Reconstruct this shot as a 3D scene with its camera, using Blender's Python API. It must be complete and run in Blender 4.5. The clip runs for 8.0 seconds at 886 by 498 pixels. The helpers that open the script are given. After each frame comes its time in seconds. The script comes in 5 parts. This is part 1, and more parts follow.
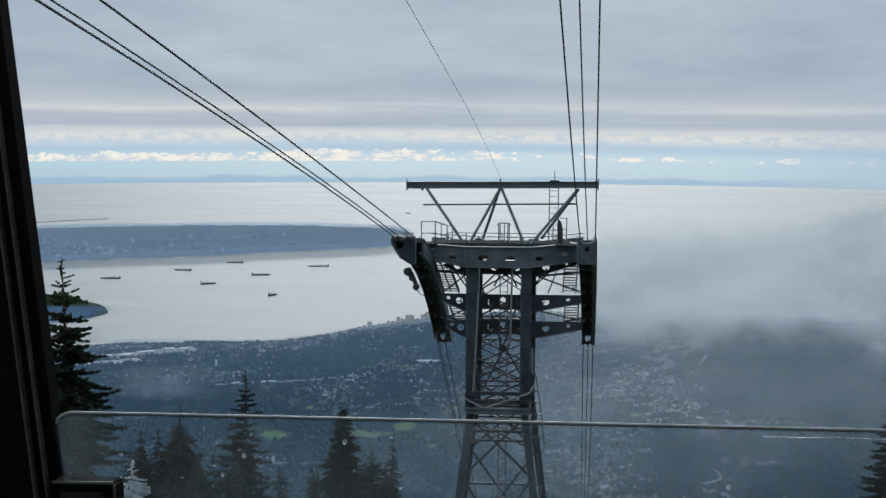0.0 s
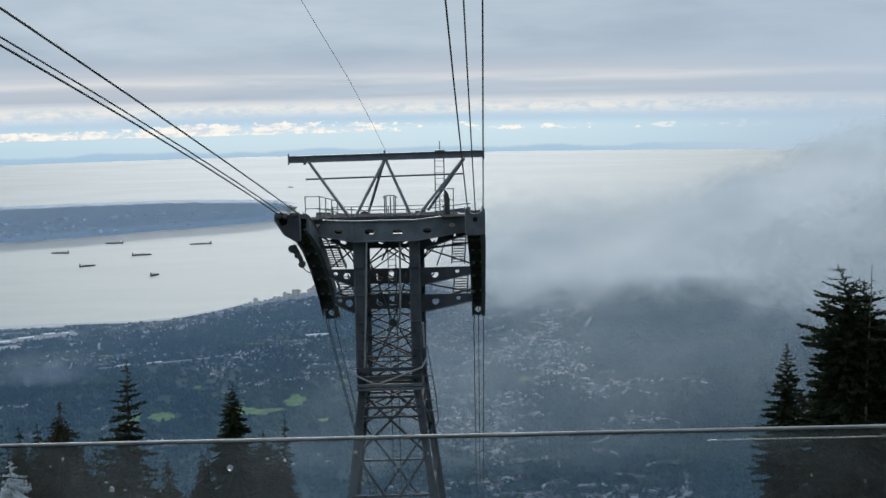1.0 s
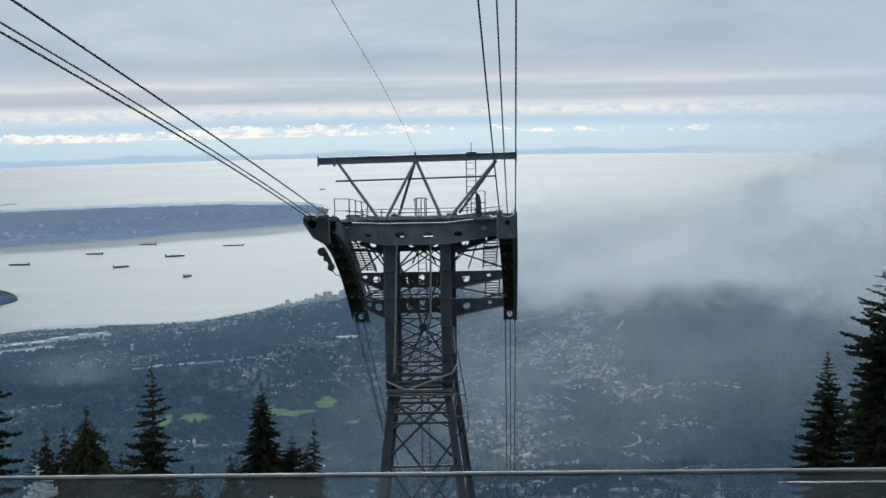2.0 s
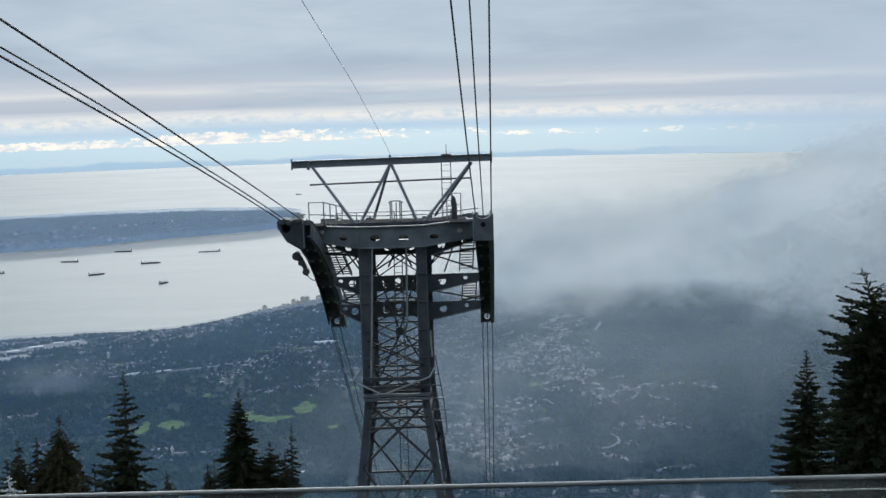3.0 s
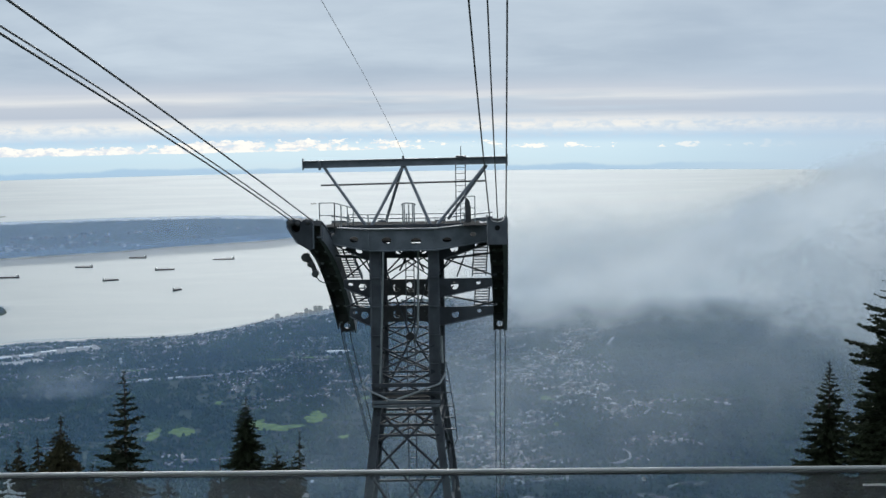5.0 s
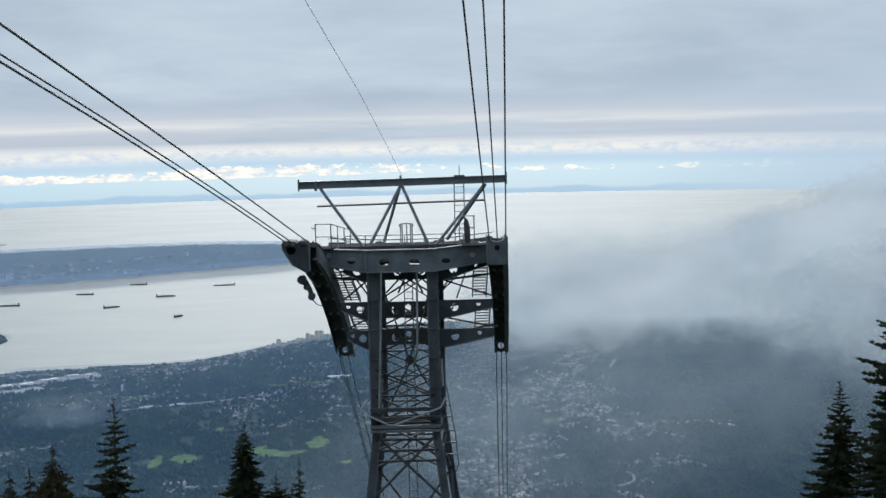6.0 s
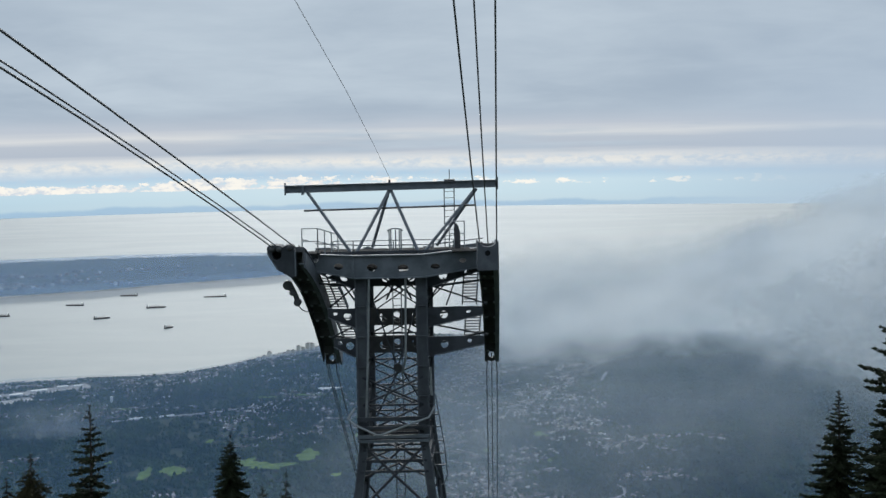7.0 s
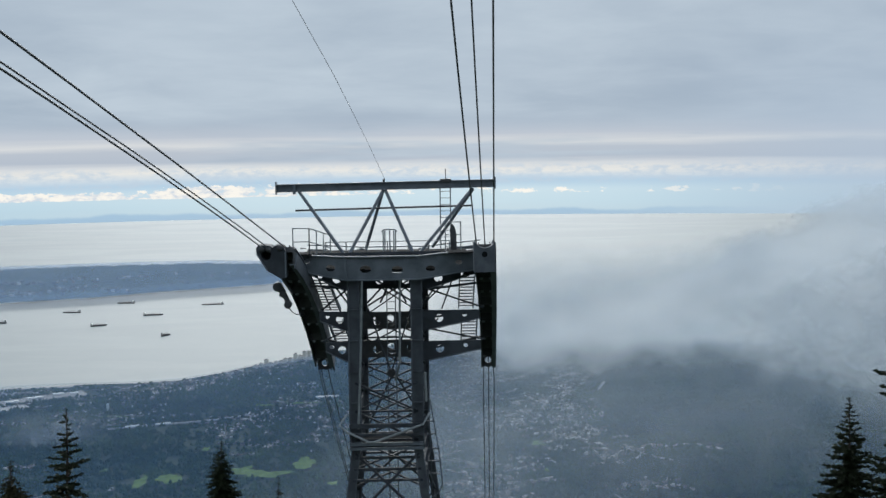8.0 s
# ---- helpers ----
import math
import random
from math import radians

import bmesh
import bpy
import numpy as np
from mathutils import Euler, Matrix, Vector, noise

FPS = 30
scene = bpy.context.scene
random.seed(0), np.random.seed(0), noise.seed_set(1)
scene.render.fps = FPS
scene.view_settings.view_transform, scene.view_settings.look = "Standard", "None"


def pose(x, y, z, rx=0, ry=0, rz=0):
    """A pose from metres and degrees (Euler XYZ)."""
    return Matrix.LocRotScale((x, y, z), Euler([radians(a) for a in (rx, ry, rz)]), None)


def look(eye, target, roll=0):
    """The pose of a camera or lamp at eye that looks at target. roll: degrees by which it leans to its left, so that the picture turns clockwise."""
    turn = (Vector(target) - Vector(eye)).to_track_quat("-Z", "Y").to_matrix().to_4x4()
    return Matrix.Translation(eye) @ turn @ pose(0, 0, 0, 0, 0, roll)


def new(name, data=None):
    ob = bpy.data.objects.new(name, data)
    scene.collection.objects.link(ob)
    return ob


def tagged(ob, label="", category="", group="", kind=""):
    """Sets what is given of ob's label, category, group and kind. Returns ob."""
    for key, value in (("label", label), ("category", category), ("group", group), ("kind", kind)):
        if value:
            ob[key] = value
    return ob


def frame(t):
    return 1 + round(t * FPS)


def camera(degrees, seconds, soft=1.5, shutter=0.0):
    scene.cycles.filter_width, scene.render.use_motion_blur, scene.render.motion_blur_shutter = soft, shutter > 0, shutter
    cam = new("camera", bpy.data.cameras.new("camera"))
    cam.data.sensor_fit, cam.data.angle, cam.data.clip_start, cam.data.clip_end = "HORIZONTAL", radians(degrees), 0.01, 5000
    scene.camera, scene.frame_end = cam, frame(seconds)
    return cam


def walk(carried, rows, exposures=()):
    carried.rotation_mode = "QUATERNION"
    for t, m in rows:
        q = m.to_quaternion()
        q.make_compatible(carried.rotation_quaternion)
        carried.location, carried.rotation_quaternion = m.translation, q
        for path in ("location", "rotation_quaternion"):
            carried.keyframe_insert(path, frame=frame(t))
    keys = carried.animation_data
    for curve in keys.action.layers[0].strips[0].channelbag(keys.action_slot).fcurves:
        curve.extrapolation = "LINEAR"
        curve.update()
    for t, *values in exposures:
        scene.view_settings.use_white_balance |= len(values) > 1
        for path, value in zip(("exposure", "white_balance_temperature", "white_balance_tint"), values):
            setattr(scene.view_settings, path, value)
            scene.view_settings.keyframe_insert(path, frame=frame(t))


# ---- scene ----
cam = camera(40.0, 8.0, soft=1.5)
PATH = [
    (0, (0.939, -1.253, 0.044), (-2.136, 48.323, -5.686), 0.34),
    (0.1, (0.924, -1.246, 0.067), (-2.080, 48.306, -5.903), -0.11),
    (0.2, (0.905, -1.272, 0.104), (-2.039, 48.245, -6.175), -0.70),
    (0.3, (0.885, -1.294, 0.142), (-1.858, 48.194, -6.450), -0.24),
    (0.4, (0.868, -1.283, 0.173), (-1.380, 48.222, -6.476), -0.55),
    (0.5, (0.855, -1.219, 0.184), (-0.277, 48.325, -6.450), -0.37),
    (0.6, (0.844, -1.051, 0.170), (0.796, 48.512, -6.428), -0.68),
    (0.7, (0.832, -0.799, 0.134), (2.581, 48.734, -6.462), -0.49),
    (0.8, (0.821, -0.505, 0.090), (3.251, 48.991, -6.565), -0.64),
    (0.9, (0.812, -0.223, 0.051), (3.066, 49.257, -6.784), -0.30),
    (1, (0.807, -0.017, 0.026), (2.450, 49.470, -6.927), -1.09),
    (1.1, (0.808, 0.158, 0.013), (2.348, 49.698, -6.578), -0.57),
    (1.2, (0.813, 0.325, -0.005), (1.553, 49.850, -6.838), -0.90),
    (1.3, (0.820, 0.472, -0.027), (1.745, 50.037, -6.543), -0.32),
    (1.4, (0.827, 0.602, -0.049), (1.753, 50.184, -6.435), -0.59),
    (1.5, (0.832, 0.724, -0.062), (1.699, 50.284, -6.623), -0.16),
    (1.6, (0.835, 0.783, -0.063), (1.749, 50.324, -6.763), -0.31),
    (1.7, (0.838, 0.839, -0.063), (1.053, 50.373, -6.882), -0.91),
    (2.8, (0.900, 1.357, -0.156), (2.289, 50.873, -6.984), -1.16),
    (2.9, (0.906, 1.404, -0.164), (2.293, 50.928, -6.934), -0.78),
    (3, (0.911, 1.453, -0.173), (2.209, 50.989, -6.875), -1.58),
    (3.2, (0.921, 1.556, -0.223), (2.376, 51.088, -6.910), -1.04),
    (3.3, (0.925, 1.610, -0.248), (2.451, 51.132, -6.988), -1.32),
    (3.5, (0.931, 1.728, -0.299), (2.434, 51.286, -6.761), -1.16),
    (3.7, (0.934, 1.855, -0.345), (1.601, 51.429, -6.828), -1.13),
    (3.8, (0.935, 1.922, -0.377), (1.727, 51.481, -6.956), -1.12),
    (4, (0.937, 2.060, -0.425), (1.731, 51.637, -6.865), -0.87),
    (4.2, (0.943, 2.192, -0.475), (1.816, 51.821, -6.496), -0.34),
    (4.3, (0.945, 2.258, -0.486), (1.827, 51.909, -6.331), -0.85),
    (4.5, (0.950, 2.392, -0.532), (1.822, 52.059, -6.254), -0.77),
    (4.6, (0.954, 2.465, -0.570), (1.784, 52.113, -6.443), -0.53),
    (4.7, (0.960, 2.541, -0.615), (1.765, 52.156, -6.753), -0.55),
    (5.8, (1.067, 3.645, -0.924), (1.795, 53.112, -7.167), -1.09),
    (5.9, (1.077, 3.805, -0.947), (1.796, 53.269, -6.801), -1.07),
    (6, (1.087, 3.879, -0.995), (1.811, 53.452, -6.232), -1.32),
    (6.1, (1.097, 3.975, -1.044), (1.804, 53.602, -5.947), -1.33),
    (6.2, (1.107, 4.075, -1.088), (1.903, 53.737, -5.811), -1.32),
    (6.3, (1.118, 4.179, -1.133), (1.979, 53.862, -5.825), -1.30),
    (6.5, (1.140, 4.408, -1.220), (1.960, 54.131, -5.815), -0.88),
    (6.7, (1.161, 4.660, -1.310), (1.778, 54.408, -5.882), -1.07),
    (6.8, (1.173, 4.792, -1.358), (1.928, 54.544, -5.974), -1.04),
    (7, (1.196, 5.076, -1.443), (2.279, 54.820, -6.185), -1.01),
    (7.2, (1.220, 5.375, -1.528), (2.451, 55.098, -6.550), -1.24),
    (7.3, (1.233, 5.525, -1.582), (2.488, 55.265, -6.525), -1.24),
    (7.5, (1.259, 5.857, -1.686), (2.491, 55.596, -6.640), -0.99),
    (7.7, (1.285, 6.206, -1.784), (2.491, 55.970, -6.482), -0.73),
    (7.8, (1.299, 6.386, -1.835), (2.495, 56.155, -6.486), -0.99),
    (8, (1.327, 6.759, -1.930), (2.505, 56.552, -6.319), -0.76),
]

walk(cam, [(t, look(eye, target, roll)) for t, eye, target, roll in PATH],
     exposures=[(0.0, -0.12), (0.6, -0.06), (1.5, 0.05), (3.0, 0.06), (4.5, 0.13), (6.0, 0.13), (7.2, -0.03), (8.0, -0.02)])

SEA = -300.0      # sea level, the camera starts at about zero


# ---- world, sun ----
class Nodes:
    """Short hand for node trees."""
    def __init__(self, tree):
        self.tree = tree
        tree.nodes.clear()

    def put(self, val, socket):
        if isinstance(val, bpy.types.NodeSocket):
            self.tree.links.new(val, socket)
        elif val is not None:
            socket.default_value = val

    def add(self, kind, ins=()):
        n = self.tree.nodes.new(kind)
        for k, v in (ins.items() if isinstance(ins, dict) else enumerate(ins)):
            self.put(v, n.inputs[k])
        return n

    def math(self, op, a, b=None, c=None, clamp=False):
        n = self.tree.nodes.new("ShaderNodeMath")
        n.operation, n.use_clamp = op, clamp
        for i, v in enumerate((a, b, c)):
            self.put(v, n.inputs[i])
        return n.outputs[0]

    def noise(self, vec, scale, detail=4.0, rough=0.55, dist=0.0):
        return self.add("ShaderNodeTexNoise", {"Vector": vec, "Scale": scale, "Detail": detail, "Roughness": rough, "Distortion": dist}).outputs["Fac"]

    def droplets(self, cover):
        """Breaks cover up into a grain far finer than can be seen."""
        grain = self.add("ShaderNodeTexWhiteNoise", {"Vector": self.add("ShaderNodeNewGeometry").outputs["Position"]})
        return self.math("MULTIPLY", cover, self.math("ADD", 0.4, self.math("MULTIPLY", grain.outputs["Value"], 1.2)), clamp=True)

    def ramp(self, val, a, b, smooth=True):
        n = self.add("ShaderNodeMapRange", {"Value": val, "From Min": a, "From Max": b})
        n.clamp = True
        n.interpolation_type = "SMOOTHSTEP" if smooth else "LINEAR"
        return n.outputs["Result"]

    def mix(self, fac, a, b):
        n = self.add("ShaderNodeMix")
        n.data_type = "RGBA"
        for v, s in ((fac, n.inputs[0]), (a, n.inputs[6]), (b, n.inputs[7])):
            self.put(v, s)
        return n.outputs[2]

    def xyz(self, x, y, z):
        return self.add("ShaderNodeCombineXYZ", (x, y, z)).outputs[0]

    def split(self, vec):
        return self.add("ShaderNodeSeparateXYZ", (vec,)).outputs


SUN_EL, SUN_AZ = 26.0, -1.5     # degrees; azimuth from the view's axis (+y), to the right


def make_world():
    world = bpy.data.worlds.new("overcast_sky")
    scene.world = world
    world.use_nodes = True
    n = Nodes(world.node_tree)
    way = n.add("ShaderNodeTexCoord").outputs["Generated"]
    x, y, z = n.split(way)
    h = n.math("ADD", z, 0.0605)                       # height over the sea's edge
    hp = n.math("MAXIMUM", h, 0.0)
    yy = n.math("MAXIMUM", n.math("ABSOLUTE", y), 0.05)
    az = n.math("DIVIDE", x, yy)
    sky = n.add("ShaderNodeTexSky")
    sky.sky_type, sky.sun_disc, sky.altitude = "NISHITA", False, 900.0
    sky.sun_elevation, sky.sun_rotation = radians(SUN_EL), radians(SUN_AZ)
    n.put(n.xyz(x, y, n.math("ADD", hp, 0.02)), sky.inputs[0])
    thin = n.add("ShaderNodeVectorMath", (sky.outputs[0], (0.075, 0.083, 0.095)))
    thin.operation = "MULTIPLY"
    clear = thin.outputs[0]
    # the cloud deck overhead, foreshortened towards the sea's edge
    deep = n.math("ADD", hp, 0.075)
    deck = n.xyz(n.math("DIVIDE", x, deep), n.math("DIVIDE", y, deep), 0.0)
    soft = n.noise(deck, 0.36, 5.0, 0.52, 0.5)
    fine = n.noise(deck, 1.3, 5.0, 0.6, 0.3)
    tone = n.math("ADD", n.math("MULTIPLY", soft, 0.7), n.math("MULTIPLY", fine, 0.3))
    grey = n.mix(n.ramp(tone, 0.34, 0.66), (0.375, 0.46, 0.56, 1), (0.545, 0.635, 0.72, 1))
    # layered bands of cloud low over the sea, broken up along their length
    flat = n.xyz(n.math("MULTIPLY", az, 2.6), n.math("MULTIPLY", h, 60.0), 3.0)
    warp = n.math("MULTIPLY", n.math("SUBTRACT", n.noise(flat, 1.4, 5.0, 0.6, 0.4), 0.5), 0.011)
    bands = n.add("ShaderNodeValToRGB", (n.math("MULTIPLY", n.math("ADD", h, warp), 10.0),))
    stops = ((0.0, (0.30, 0.51, 0.71)), (0.12, (0.35, 0.57, 0.76)), (0.20, (0.40, 0.60, 0.77)), (0.28, (0.47, 0.64, 0.79)), (0.325, (0.64, 0.73, 0.80)),
             (0.375, (0.82, 0.82, 0.79)), (0.43, (0.68, 0.71, 0.74)), (0.475, (0.47, 0.53, 0.615)), (0.55, (0.50, 0.555, 0.63)), (0.60, (0.69, 0.715, 0.735)),
             (0.66, (0.53, 0.58, 0.655)), (0.80, (0.44, 0.52, 0.615)), (1.0, (0.46, 0.545, 0.635)))
    while len(bands.color_ramp.elements) < len(stops):
        bands.color_ramp.elements.new(0.5)
    for el, (at, col) in zip(bands.color_ramp.elements, stops):
        el.position, el.color = at, (*col, 1)
    broken = n.ramp(n.noise(n.xyz(n.math("MULTIPLY", az, 2.0), n.math("MULTIPLY", h, 24.0), 9.0), 1.5, 4.0, 0.6), 0.30, 0.52)
    low = n.math("SUBTRACT", 1.0, n.ramp(h, 0.058, 0.098))
    keep = n.math("MAXIMUM", broken, n.math("SUBTRACT", 1.0, n.ramp(h, 0.040, 0.052)))
    sheet = n.mix(n.math("MULTIPLY", low, keep), grey, bands.outputs[0])
    sheet = n.mix(n.math("MULTIPLY", 0.18, n.math("SUBTRACT", 1.0, n.ramp(h, 0.02, 0.03))), sheet, clear)
    # a row of small heaped clouds in the clear strip, and hills beyond the water
    left = n.math("SUBTRACT", 1.0, n.ramp(az, 0.12, 0.36))
    heap = n.noise(n.xyz(n.math("MULTIPLY", az, 62.0), n.math("MULTIPLY", h, 145.0), 5.0), 1.3, 9.0, 0.66, 0.25)
    gaps = n.math("SUBTRACT", n.noise(n.xyz(n.math("MULTIPLY", az, 19.0), 0.0, 15.0), 1.0, 2.0, 0.5), n.math("MULTIPLY", n.ramp(az, -0.16, 0.02), 0.30))
    thick = n.math("MULTIPLY", n.math("MULTIPLY", n.ramp(az, -0.24, -0.12), n.math("SUBTRACT", 1.0, n.ramp(az, 0.05, 0.10))), 0.004)
    row = n.math("MULTIPLY", n.ramp(h, 0.0165, 0.0185), n.math("SUBTRACT", 1.0, n.ramp(n.math("SUBTRACT", h, thick), 0.020, 0.031)))
    puff = n.ramp(n.math("ADD", n.math("MULTIPLY", heap, 0.62), n.math("ADD", n.math("MULTIPLY", row, 0.30), n.math("MULTIPLY", gaps, 0.36))), 0.705, 0.735)
    puff = n.math("MULTIPLY", n.math("MULTIPLY", puff, n.ramp(row, 0.02, 0.25)), left)
    lumps = n.math("MULTIPLY", n.math("MULTIPLY", n.ramp(h, 0.024, 0.029), n.math("SUBTRACT", 1.0, n.ramp(h, 0.038, 0.046))), n.math("SUBTRACT", 1.0, n.ramp(heap, 0.36, 0.60)))
    sheet = n.mix(n.math("MULTIPLY", lumps, 0.75), sheet, (0.54, 0.65, 0.76, 1))
    shade = n.mix(n.ramp(heap, 0.40, 0.60), (0.66, 0.72, 0.79, 1), (0.97, 0.94, 0.87, 1))
    sheet = n.mix(puff, sheet, shade)
    crest = n.noise(n.xyz(n.math("MULTIPLY", az, 7.0), 0.0, 7.0), 1.5, 5.0, 0.55)
    hill = n.ramp(n.math("SUBTRACT", n.math("MULTIPLY", n.math("SUBTRACT", crest, 0.12), 0.016), h), 0.0, 0.003)
    sheet = n.mix(n.math("MULTIPLY", n.math("MULTIPLY", hill, 0.55), left), sheet, (0.27, 0.46, 0.68, 1))
    # mist thickens towards the mountain side
    dim = n.math("MULTIPLY", n.ramp(az, 0.14, 0.40), n.math("SUBTRACT", 1.0, n.ramp(h, 0.03, 0.2)))
    sheet = n.mix(n.math("MULTIPLY", dim, 0.68), sheet, (0.44, 0.54, 0.66, 1))
    back = n.add("ShaderNodeBackground", {"Color": sheet, "Strength": 1.0})
    out = n.add("ShaderNodeOutputWorld", (back.outputs[0],))


make_world()

sun = bpy.data.lights.new("sun", "SUN")
sun.energy, sun.angle, sun.color = 2.85, radians(44), (0.985, 1.0, 0.985)
sun_ob = new("sun", sun)
sun_way = Vector((math.sin(radians(SUN_AZ)) * math.cos(radians(SUN_EL)), math.cos(radians(SUN_AZ)) * math.cos(radians(SUN_EL)), math.sin(radians(SUN_EL))))
sun_ob.matrix_world = look(sun_way * 100, (0, 0, 0))


# ---- materials ----
def material(name):
    m = bpy.data.materials.new(name)
    m.use_nodes = True
    return m, Nodes(m.node_tree)


def surface(name, dark, light, rough=0.6, metal=0.0, scale=3.0, fine=30.0, bump=0.1, per_island=0.0, per_object=0.0, spec=0.5):
    """A worn surface: two colours mixed by stains and grain, with fine relief."""
    m, n = material(name)
    co = n.add("ShaderNodeNewGeometry").outputs["Position"]
    big, small = n.noise(co, scale, 5.0, 0.6, 0.3), n.noise(co, fine, 3.0, 0.6)
    fac = n.math("ADD", n.math("MULTIPLY", n.ramp(big, 0.35, 0.65), 0.65), n.math("MULTIPLY", small, 0.35))
    if per_island:
        isl = n.add("ShaderNodeNewGeometry").outputs["Random Per Island"]
        fac = n.math("ADD", n.math("MULTIPLY", fac, 1 - per_island), n.math("MULTIPLY", isl, per_island))
    if per_object:
        rnd = n.add("ShaderNodeObjectInfo").outputs["Random"]
        fac = n.math("ADD", n.math("MULTIPLY", fac, 1 - per_object), n.math("MULTIPLY", rnd, per_object))
    col = n.mix(fac, (*dark, 1), (*light, 1))
    b = n.add("ShaderNodeBump", {"Strength": bump, "Distance": 0.02, "Height": small})
    p = n.add("ShaderNodeBsdfPrincipled", {"Base Color": col, "Metallic": metal, "Normal": b.outputs[0],
                                           "Roughness": n.math("ADD", rough - 0.1, n.math("MULTIPLY", big, 0.2)), "Specular IOR Level": spec})
    n.add("ShaderNodeOutputMaterial", (p.outputs[0],))
    return m


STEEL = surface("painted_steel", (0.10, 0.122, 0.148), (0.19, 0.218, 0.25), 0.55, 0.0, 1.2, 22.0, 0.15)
# saddles, rollers and inner plates: darker than the girders' STEEL
STEEL_DARK = surface("dark_steel", (0.046, 0.048, 0.052), (0.095, 0.1, 0.106), 0.5, 0.2, 1.5, 20.0, 0.2)
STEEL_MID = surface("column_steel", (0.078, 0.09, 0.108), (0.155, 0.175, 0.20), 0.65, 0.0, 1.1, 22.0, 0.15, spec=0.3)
# braces, brackets and lattice: a darker tone than the columns
STEEL_LOW = surface("darker_lattice_steel", (0.040, 0.046, 0.056), (0.084, 0.095, 0.11), 0.7, 0.0, 1.0, 22.0, 0.15, spec=0.2)
GALV = surface("galvanised_steel", (0.24, 0.27, 0.29), (0.40, 0.43, 0.45), 0.5, 0.35, 2.0, 40.0, 0.1)
ROPE = surface("steel_rope", (0.07, 0.076, 0.084), (0.12, 0.128, 0.138), 0.6, 0.0, 0.5, 4.0, 0.0)
BLACK = surface("black_rubber_and_paint", (0.003, 0.003, 0.0033), (0.008, 0.0078, 0.0075), 0.75, 0.0, 4.0, 60.0, 0.1, spec=0.06)
EDGE = surface("polished_glass_edge", (0.42, 0.43, 0.42), (0.62, 0.63, 0.61), 0.35, 0.0, 3.0, 40.0, 0.05)
ALU = surface("grey_aluminium", (0.018, 0.018, 0.018), (0.04, 0.04, 0.038), 0.5, 0.3, 5.0, 60.0, 0.05)
TRIM = surface("worn_brownish_trim", (0.06, 0.055, 0.05), (0.13, 0.12, 0.105), 0.5, 0.2, 5.0, 60.0, 0.05)
DOCK = surface("dark_unseen_floor", (0.012, 0.012, 0.013), (0.035, 0.035, 0.036), 0.8, 0.0, 1.0, 25.0, 0.3)
CONCRETE = surface("dock_concrete", (0.22, 0.22, 0.21), (0.38, 0.38, 0.36), 0.85, 0.0, 1.0, 25.0, 0.3)
BARK = surface("conifer_bark", (0.035, 0.028, 0.022), (0.085, 0.07, 0.055), 0.9, 0.0, 4.0, 30.0, 0.6)
DEADWOOD = surface("bleached_dead_wood", (0.10, 0.09, 0.08), (0.2, 0.185, 0.17), 0.9, 0.0, 4.0, 30.0, 0.5)
NEEDLES = surface("fir_needles", (0.011, 0.018, 0.011), (0.046, 0.060, 0.029), 0.75, 0.0, 0.8, 12.0, 0.1, per_island=0.5, spec=0.2)
CEDAR = surface("cedar_sprays", (0.022, 0.024, 0.012), (0.075, 0.07, 0.034), 0.8, 0.0, 0.8, 12.0, 0.1, per_island=0.5, spec=0.2)
SHIP_HULL = surface("ship_hull_paint", (0.04, 0.045, 0.055), (0.13, 0.12, 0.125), 0.5, 0.0, 0.1, 1.0, 0.0, per_object=0.7)
SHIP_DECK = surface("ship_deck_paint", (0.16, 0.14, 0.13), (0.30, 0.27, 0.25), 0.7, 0.0, 0.3, 2.0, 0.0)
SHIP_WHITE = surface("ship_white_paint", (0.6, 0.6, 0.6), (0.8, 0.8, 0.78), 0.5, 0.0, 0.3, 2.0, 0.0)
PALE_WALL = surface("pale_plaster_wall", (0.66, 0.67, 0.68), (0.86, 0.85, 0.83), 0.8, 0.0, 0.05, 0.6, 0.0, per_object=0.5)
ROOF_GREY = surface("flat_roof", (0.2, 0.21, 0.22), (0.4, 0.4, 0.4), 0.9, 0.0, 0.1, 1.0, 0.0)
GRATING = surface("dark_grating", (0.012, 0.013, 0.014), (0.03, 0.032, 0.034), 0.95, 0.0, 2.0, 30.0, 0.2, spec=0.05)
WOODS = surface("far_conifer_woods", (0.012, 0.026, 0.017), (0.066, 0.102, 0.036), 0.95, 0.0, 0.012, 0.3, 0.0, per_island=0.25, spec=0.1)
GRASS = surface("mown_grass", (0.055, 0.105, 0.022), (0.17, 0.25, 0.06), 0.95, 0.0, 0.12, 1.6, 0.0, spec=0.1)
# snow on a fir; also the white of painted glints on the pane
SNOW_AND_GLINT = surface("wet_snow", (0.62, 0.66, 0.7), (0.85, 0.87, 0.88), 0.6, 0.0, 8.0, 80.0, 0.2)
SAND = surface("sand_and_gravel", (0.30, 0.29, 0.27), (0.52, 0.51, 0.48), 0.95, 0.0, 0.03, 0.5, 0.0, spec=0.1)
ASPHALT = surface("worn_asphalt", (0.19, 0.19, 0.19), (0.33, 0.33, 0.32), 0.9, 0.0, 0.05, 0.7, 0.0, spec=0.2)


